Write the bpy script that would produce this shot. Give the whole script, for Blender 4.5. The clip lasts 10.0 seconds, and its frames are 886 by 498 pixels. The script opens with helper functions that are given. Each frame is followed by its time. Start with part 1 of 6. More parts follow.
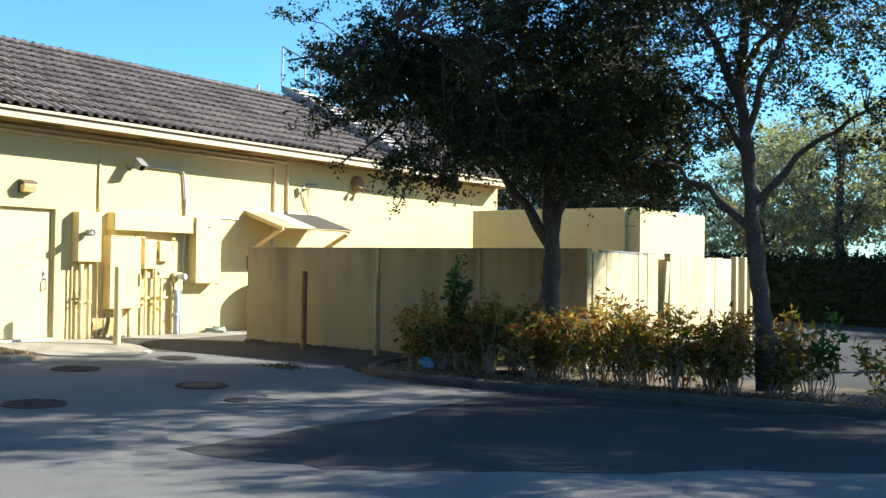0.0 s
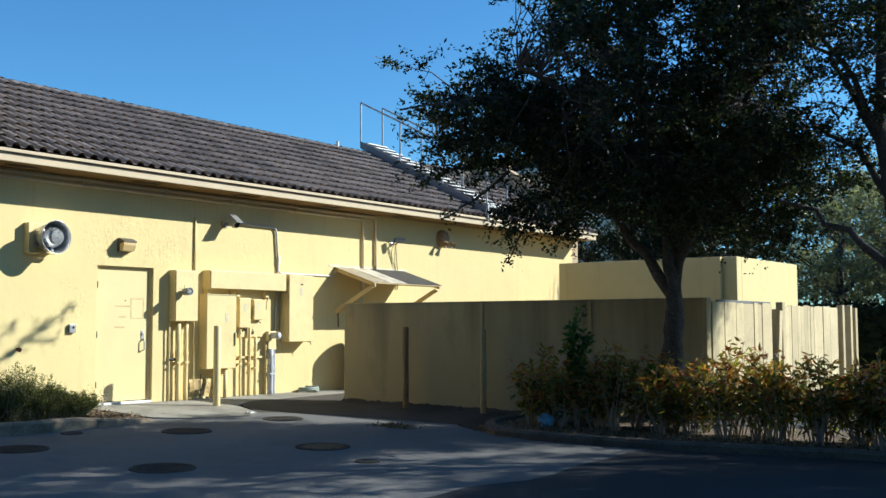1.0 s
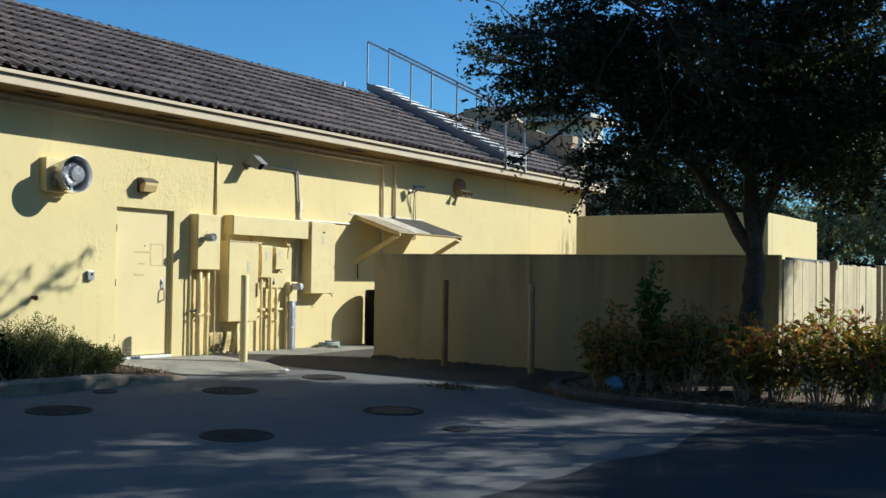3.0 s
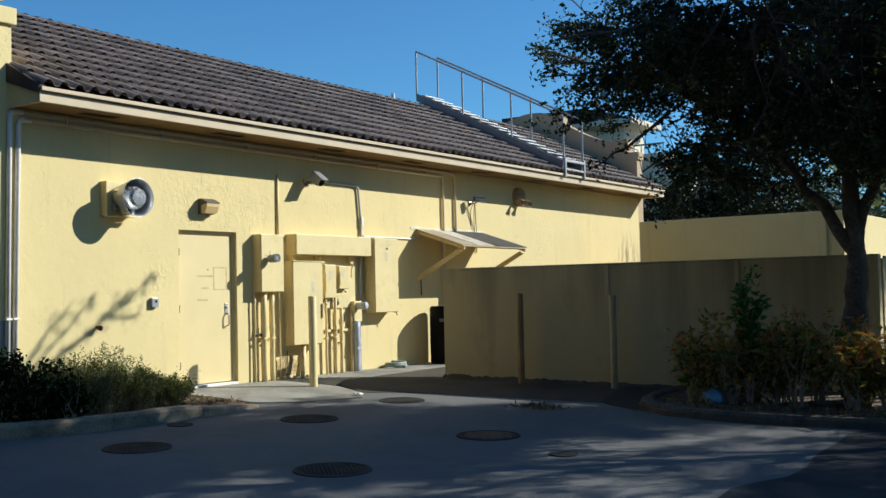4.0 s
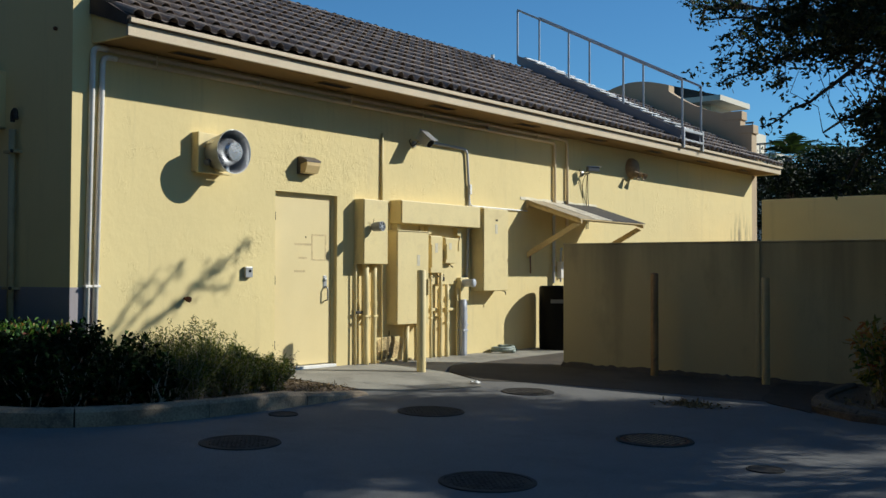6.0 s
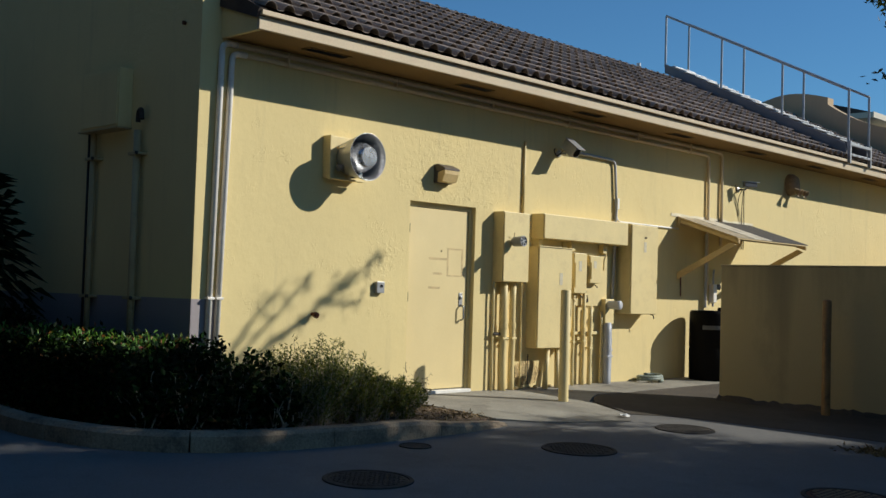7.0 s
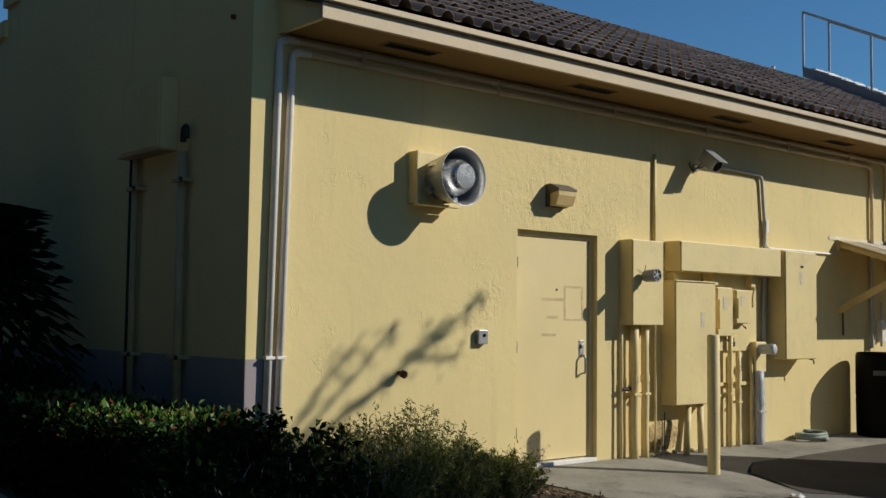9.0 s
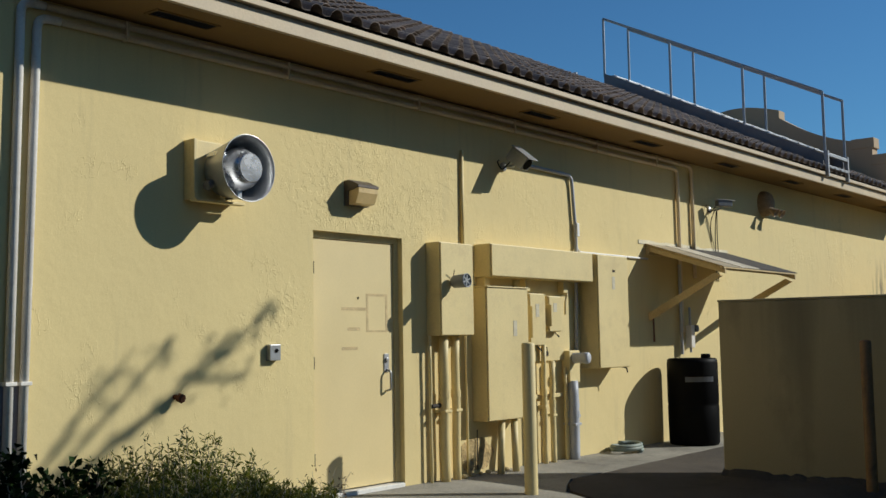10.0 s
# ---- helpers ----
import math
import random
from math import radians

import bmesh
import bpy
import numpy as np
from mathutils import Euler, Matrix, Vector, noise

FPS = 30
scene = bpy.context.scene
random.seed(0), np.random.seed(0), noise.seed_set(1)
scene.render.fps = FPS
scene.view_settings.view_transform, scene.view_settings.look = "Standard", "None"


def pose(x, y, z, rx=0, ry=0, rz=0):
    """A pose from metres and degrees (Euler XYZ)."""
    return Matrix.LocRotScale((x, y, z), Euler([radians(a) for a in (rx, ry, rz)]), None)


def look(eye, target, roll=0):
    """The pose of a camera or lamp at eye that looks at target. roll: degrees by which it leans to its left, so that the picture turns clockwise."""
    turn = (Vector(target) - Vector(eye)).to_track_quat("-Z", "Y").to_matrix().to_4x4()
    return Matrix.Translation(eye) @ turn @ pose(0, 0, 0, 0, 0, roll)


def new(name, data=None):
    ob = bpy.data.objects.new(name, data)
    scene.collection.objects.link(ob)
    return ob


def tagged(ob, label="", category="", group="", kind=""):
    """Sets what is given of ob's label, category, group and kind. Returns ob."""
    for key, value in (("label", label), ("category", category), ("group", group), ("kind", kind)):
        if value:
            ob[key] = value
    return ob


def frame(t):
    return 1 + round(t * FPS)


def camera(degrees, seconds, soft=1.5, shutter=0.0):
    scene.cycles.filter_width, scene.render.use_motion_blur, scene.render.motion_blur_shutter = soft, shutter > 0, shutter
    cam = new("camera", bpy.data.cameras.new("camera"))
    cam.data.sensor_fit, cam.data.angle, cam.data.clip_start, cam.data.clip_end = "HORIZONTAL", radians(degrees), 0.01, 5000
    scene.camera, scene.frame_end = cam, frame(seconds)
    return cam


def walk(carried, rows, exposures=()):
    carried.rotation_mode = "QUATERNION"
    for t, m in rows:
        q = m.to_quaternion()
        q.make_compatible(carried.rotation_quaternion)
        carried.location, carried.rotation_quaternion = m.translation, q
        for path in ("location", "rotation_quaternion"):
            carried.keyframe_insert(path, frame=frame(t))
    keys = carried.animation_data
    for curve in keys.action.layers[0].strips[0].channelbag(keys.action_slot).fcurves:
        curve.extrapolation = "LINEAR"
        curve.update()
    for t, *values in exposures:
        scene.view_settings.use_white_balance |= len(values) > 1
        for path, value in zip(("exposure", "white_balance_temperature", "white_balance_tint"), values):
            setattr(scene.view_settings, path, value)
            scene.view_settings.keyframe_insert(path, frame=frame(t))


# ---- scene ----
cam = camera(44.4, 10.0)
PATH = [
    (0, (0.392, -1.954, 1.223), (-0.717, -0.29, 1.263), 0.8),
    (0.5, (-0.125, -1.979, 1.405), (-1.319, -0.379, 1.523), -2.1),
    (1, (-0.772, -2.109, 1.148), (-1.94, -0.492, 1.295), -0.2),
    (1.5, (-1.425, -2.089, 1.186), (-2.63, -0.496, 1.29), -0.1),
    (2, (-1.84, -2.123, 1.227), (-3.032, -0.521, 1.344), 1.4),
    (2.5, (-2.289, -2.094, 1.163), (-3.375, -0.415, 1.215), 0.9),
    (2.7, (-2.513, -2.061, 1.171), (-3.582, -0.372, 1.225), 1.5),
    (3.8, (-3.49, -1.812, 1.113), (-4.62, -0.164, 1.196), -2.2),
    (4, (-3.703, -1.743, 1.193), (-4.831, -0.093, 1.277), -1.3),
    (4.5, (-4.185, -1.517, 1.123), (-5.401, 0.066, 1.237), 1.0),
    (5, (-4.519, -1.334, 1.108), (-5.68, 0.292, 1.208), 1.1),
    (5.2, (-4.794, -1.213, 1.15), (-5.909, 0.447, 1.195), 1.1),
    (6.3, (-5.75, -0.532, 1.118), (-6.996, 1.031, 1.193), 0.0),
    (6.5, (-5.971, -0.374, 1.172), (-7.233, 1.174, 1.275), 0.3),
    (7, (-6.322, -0.041, 1.134), (-7.709, 1.397, 1.215), 1.7),
    (7.5, (-6.705, 0.355, 1.242), (-8.077, 1.81, 1.275), 0.6),
    (8, (-7.035, 0.681, 1.302), (-8.57, 1.961, 1.39), 1.8),
    (8.5, (-7.482, 1.067, 1.217), (-8.985, 2.383, 1.313), 1.0),
    (9, (-7.927, 1.483, 1.317), (-9.445, 2.778, 1.448), 0.7),
    (9.5, (-8.153, 1.895, 1.169), (-9.52, 3.336, 1.396), 2.5),
    (10, (-8.631, 2.273, 1.232), (-9.891, 3.817, 1.403), -1.0),
]
EXPOSURES = [(0.0, 1.55, 6150, 5), (0.5, 1.1, 5950, 5), (1.0, 0.72, 5700, 4), (1.5, 0.6, 5700, 4), (2.5, 0.43, 5600, 4), (4.0, 0.4, 5750, 5), (4.5, 0.3, 5800, 5), (6.5, 0.03, 5900, 7), (7.5, -0.15, 6200, 9), (8.5, -0.27, 6100, 8), (9.0, -0.27, 6200, 9), (9.5, -0.27, 5850, 8), (10.0, -0.27, 5900, 7)]
walk(cam, [(t, look(eye, target, roll)) for t, eye, target, roll in PATH], EXPOSURES)


# ---- world, sun ----
SUN = Vector((1.0, 1.2, 0.89)).normalized()          # towards the sun
ELEV = math.asin(SUN.z)
world = bpy.data.worlds.new("world")
scene.world = world
world.use_nodes = True
wt = world.node_tree
sky = wt.nodes.new("ShaderNodeTexSky")
sky.sky_type = "NISHITA"
sky.sun_disc = False
sky.sun_elevation = ELEV
sky.sun_rotation = math.atan2(SUN.x, SUN.y)
sky.air_density, sky.dust_density, sky.ozone_density = 1.0, 0.0, 1.5
deep = wt.nodes.new("ShaderNodeMix")          # the clear winter sky is a deep blue
deep.data_type, deep.blend_type = "RGBA", "MULTIPLY"
deep.inputs[0].default_value, deep.inputs[7].default_value = 1.0, (0.575, 0.975, 1.26, 1)
wt.links.new(sky.outputs[0], deep.inputs[6])
wt.links.new(deep.outputs[2], wt.nodes["Background"].inputs[0])
wt.nodes["Background"].inputs[1].default_value = 0.070
sun_data = bpy.data.lights.new("sun", "SUN")
sun_data.energy, sun_data.angle, sun_data.color = 5.0, radians(0.6), (1.0, 0.93, 0.80)
sun = new("sun", sun_data)
sun.rotation_euler = SUN.to_track_quat("Z", "Y").to_euler()
sun.location = (0, 20, 20)

# ---- materials ----
def grain_nodes(nt, scale, detail=6.0, rough=0.6):
    geo = nt.nodes.new("ShaderNodeNewGeometry")
    tex = nt.nodes.new("ShaderNodeTexNoise")
    tex.inputs["Scale"].default_value, tex.inputs["Detail"].default_value, tex.inputs["Roughness"].default_value = scale, detail, rough
    nt.links.new(geo.outputs["Position"], tex.inputs["Vector"])
    return tex


def ramp_node(nt, source, stops):
    r = nt.nodes.new("ShaderNodeValToRGB")
    el = r.color_ramp.elements
    while len(el) < len(stops):
        el.new(0.5)
    for e, (p, c) in zip(el, stops):
        e.position, e.color = p, (*c, 1)
    nt.links.new(source, r.inputs[0])
    return r


def mix_node(nt, kind, fac, a, b):
    m = nt.nodes.new("ShaderNodeMix")
    m.data_type, m.blend_type = "RGBA", kind
    for socket, v in ((m.inputs[0], fac), (m.inputs[6], a), (m.inputs[7], b)):
        if hasattr(v, "links") or hasattr(v, "is_output"):
            nt.links.new(v, socket)
        elif isinstance(v, tuple):
            socket.default_value = (*v, 1)
        else:
            socket.default_value = v
    return m.outputs[2]


def surface(name, base, rough=0.8, metal=0.0, var=0.12, scale=1.2, fine=40.0, fvar=0.1, bump=0.25, depth=0.004, stain=None, stain_amount=0.5, island=0.0, random_by="", coat=0.0):
    """A procedural surface: large blotches, fine grain, stains with a shape of their own, and relief."""
    m = bpy.data.materials.new(name)
    m.use_nodes = True
    nt = m.node_tree
    b = nt.nodes["Principled BSDF"]
    big = grain_nodes(nt, scale)
    small = grain_nodes(nt, fine, 4.0, 0.7)
    lo = tuple(c * (1 - var) for c in base)
    hi = tuple(min(1.0, c * (1 + var)) for c in base)
    col = ramp_node(nt, big.outputs[0], [(0.3, lo), (0.7, hi)]).outputs[0]
    g = ramp_node(nt, small.outputs[0], [(0.3, (1 - fvar,) * 3), (0.7, (1 + fvar,) * 3)]).outputs[0]
    col = mix_node(nt, "MULTIPLY", 1.0, col, g)
    if stain:
        st = grain_nodes(nt, scale * 2.3, 8.0, 0.7)
        mask = ramp_node(nt, st.outputs[0], [(0.52, (0, 0, 0)), (0.72, (stain_amount,) * 3)]).outputs[0]
        col = mix_node(nt, "MIX", mask, col, stain)
    if random_by:
        if random_by == "object":
            r = nt.nodes.new("ShaderNodeObjectInfo").outputs["Random"]
        else:
            r = nt.nodes.new("ShaderNodeNewGeometry").outputs["Random Per Island"]
        v = ramp_node(nt, r, [(0.0, (1 - island,) * 3), (1.0, (1 + island,) * 3)]).outputs[0]
        col = mix_node(nt, "MULTIPLY", 1.0, col, v)
    nt.links.new(col, b.inputs["Base Color"])
    rr = nt.nodes.new("ShaderNodeMapRange")
    rr.inputs["To Min"].default_value, rr.inputs["To Max"].default_value = max(0.02, rough - 0.1), min(1.0, rough + 0.1)
    nt.links.new(big.outputs[0], rr.inputs["Value"])
    nt.links.new(rr.outputs[0], b.inputs["Roughness"])
    b.inputs["Metallic"].default_value = metal
    b.inputs["Coat Weight"].default_value = coat
    bp = nt.nodes.new("ShaderNodeBump")
    bp.inputs["Strength"].default_value, bp.inputs["Distance"].default_value = bump, depth
    nt.links.new(small.outputs[0], bp.inputs["Height"])
    nt.links.new(bp.outputs[0], b.inputs["Normal"])
    return m


def stucco_surface(name, base, relief=1.0, stain=(0.3, 0.24, 0.16), streak=0.35, run=(5, 5, 0.45)):
    """Hand-trowelled painted stucco with soft knife marks, hairline cracks and weather streaks."""
    m = surface(name, base, 0.85, 0, 0.05, 0.7, 90.0, 0.05, 0.2, 0.003)
    nt = m.node_tree
    b = nt.nodes["Principled BSDF"]
    geo = nt.nodes.new("ShaderNodeNewGeometry")
    # trowel islands
    warp = grain_nodes(nt, 5.0, 3.0, 0.6)
    trowel = grain_nodes(nt, 13.0, 3.0, 0.5)
    edge = ramp_node(nt, trowel.outputs[0], [(0.47, (0, 0, 0)), (0.5, (1, 1, 1))]).outputs[0]
    patch = ramp_node(nt, grain_nodes(nt, 0.9, 3.0, 0.5).outputs[0], [(0.53, (0.0,) * 3), (0.70, (0.55,) * 3)]).outputs[0]
    spot_at = nt.nodes.new("ShaderNodeVectorMath")      # rough repair round the lamp
    spot_at.operation = "DISTANCE"
    spot_at.inputs[1].default_value = (-15.0, 9.55, 3.02)
    warp_at = nt.nodes.new("ShaderNodeVectorMath")
    warp_at.operation = "MULTIPLY_ADD"
    warp_at.inputs[1].default_value = (0, 0.7, 0.7)
    nt.links.new(grain_nodes(nt, 1.7, 3.0, 0.6).outputs["Color"], warp_at.inputs[0])
    nt.links.new(geo.outputs["Position"], warp_at.inputs[2])
    nt.links.new(warp_at.outputs[0], spot_at.inputs[0])
    round_ = ramp_node(nt, spot_at.outputs["Value"], [(0.5, (1, 1, 1)), (1.1, (0, 0, 0))]).outputs[0]
    patch = mix_node(nt, "ADD", 0.35, patch, round_)
    h = mix_node(nt, "MULTIPLY", 1.0, edge, patch)
    # knife marks: short upright ridges and pits, thinly strewn
    long_ = nt.nodes.new("ShaderNodeMapping")
    long_.inputs["Scale"].default_value = (13, 13, 8)
    nt.links.new(geo.outputs["Position"], long_.inputs["Vector"])
    kn = nt.nodes.new("ShaderNodeTexNoise")
    kn.inputs["Scale"].default_value, kn.inputs["Detail"].default_value, kn.inputs["Roughness"].default_value = 1.0, 3.0, 0.55
    nt.links.new(long_.outputs[0], kn.inputs["Vector"])
    ridge = ramp_node(nt, kn.outputs[0], [(0.475, (0, 0, 0)), (0.497, (1, 1, 1)), (0.505, (0, 0, 0))]).outputs[0]
    strewn = ramp_node(nt, grain_nodes(nt, 2.6, 2.0, 0.5).outputs[0], [(0.58, (0, 0, 0)), (0.68, (0.8,) * 3)]).outputs[0]
    patchy = mix_node(nt, "MULTIPLY", 1.0, round_, ramp_node(nt, grain_nodes(nt, 5.5, 2.0, 0.5).outputs[0], [(0.42, (0, 0, 0)), (0.55, (1, 1, 1))]).outputs[0])
    ridge = mix_node(nt, "MULTIPLY", 1.0, ridge, mix_node(nt, "ADD", 1.0, strewn, patchy))
    h = mix_node(nt, "ADD", 1.0, h, ridge)
    b1 = nt.nodes.new("ShaderNodeBump")
    b1.inputs["Strength"].default_value, b1.inputs["Distance"].default_value = 0.5 * relief, 0.008
    nt.links.new(h, b1.inputs["Height"])
    old = [n for n in nt.nodes if n.bl_idname == "ShaderNodeBump" and n != b1][0]
    b2 = nt.nodes.new("ShaderNodeBump")
    b2.inputs["Strength"].default_value, b2.inputs["Distance"].default_value = 0.16 * relief, 0.03
    nt.links.new(warp.outputs[0], b2.inputs["Height"])
    nt.links.new(old.outputs[0], b1.inputs["Normal"])
    nt.links.new(b1.outputs[0], b2.inputs["Normal"])
    nt.links.new(b2.outputs[0], b.inputs["Normal"])
    # vertical weather streaks
    mp = nt.nodes.new("ShaderNodeMapping")
    mp.inputs["Scale"].default_value = run
    nt.links.new(geo.outputs["Position"], mp.inputs["Vector"])
    sn = nt.nodes.new("ShaderNodeTexNoise")
    sn.inputs["Scale"].default_value, sn.inputs["Detail"].default_value, sn.inputs["Roughness"].default_value = 1.0, 6.0, 0.65
    nt.links.new(mp.outputs[0], sn.inputs["Vector"])
    mask = ramp_node(nt, sn.outputs[0], [(0.55, (0, 0, 0)), (0.85, (streak,) * 3)]).outputs[0]
    link = b.inputs["Base Color"].links[0]
    col = mix_node(nt, "MIX", mask, link.from_socket, stain)
    foul = nt.nodes.new("ShaderNodeVectorMath")         # upright mildew stains low at the wall's end
    foul.operation = "DISTANCE"
    foul.inputs[1].default_value = (-15.0, 22.85, 1.75)
    nt.links.new(geo.outputs["Position"], foul.inputs[0])
    near_ = ramp_node(nt, foul.outputs["Value"], [(0.35, (1, 1, 1)), (0.95, (0, 0, 0))]).outputs[0]
    mp2 = nt.nodes.new("ShaderNodeMapping")
    mp2.inputs["Scale"].default_value = (6, 6, 1.6)
    nt.links.new(geo.outputs["Position"], mp2.inputs["Vector"])
    fn = nt.nodes.new("ShaderNodeTexNoise")
    fn.inputs["Scale"].default_value, fn.inputs["Detail"].default_value = 1.0, 5.0
    nt.links.new(mp2.outputs[0], fn.inputs["Vector"])
    blot = ramp_node(nt, fn.outputs[0], [(0.46, (0, 0, 0)), (0.62, (0.8, 0.8, 0.8))]).outputs[0]
    col = mix_node(nt, "MIX", mix_node(nt, "MULTIPLY", 1.0, near_, blot), col, (0.13, 0.115, 0.08))
    nt.links.new(col, b.inputs["Base Color"])
    return m


def leaf_surface(name, stops, thin=0.35, rough=0.45, gloss=0.3):
    m = bpy.data.materials.new(name)
    m.use_nodes = True
    nt = m.node_tree
    b = nt.nodes["Principled BSDF"]
    geo = nt.nodes.new("ShaderNodeNewGeometry")
    col = ramp_node(nt, geo.outputs["Random Per Island"], stops).outputs[0]
    g = ramp_node(nt, grain_nodes(nt, 1.6).outputs[0], [(0.3, (0.7,) * 3), (0.7, (1.25,) * 3)]).outputs[0]
    col = mix_node(nt, "MULTIPLY", 1.0, col, g)
    nt.links.new(col, b.inputs["Base Color"])
    b.inputs["Roughness"].default_value = rough
    b.inputs["Specular IOR Level"].default_value = gloss
    tr = nt.nodes.new("ShaderNodeBsdfTranslucent")
    nt.links.new(mix_node(nt, "MULTIPLY", 1.0, col, (1.3, 1.5, 0.6)), tr.inputs[0])
    mx = nt.nodes.new("ShaderNodeMixShader")
    mx.inputs[0].default_value = thin
    nt.links.new(b.outputs[0], mx.inputs[1])
    nt.links.new(tr.outputs[0], mx.inputs[2])
    nt.links.new(mx.outputs[0], nt.nodes["Material Output"].inputs[0])
    return m


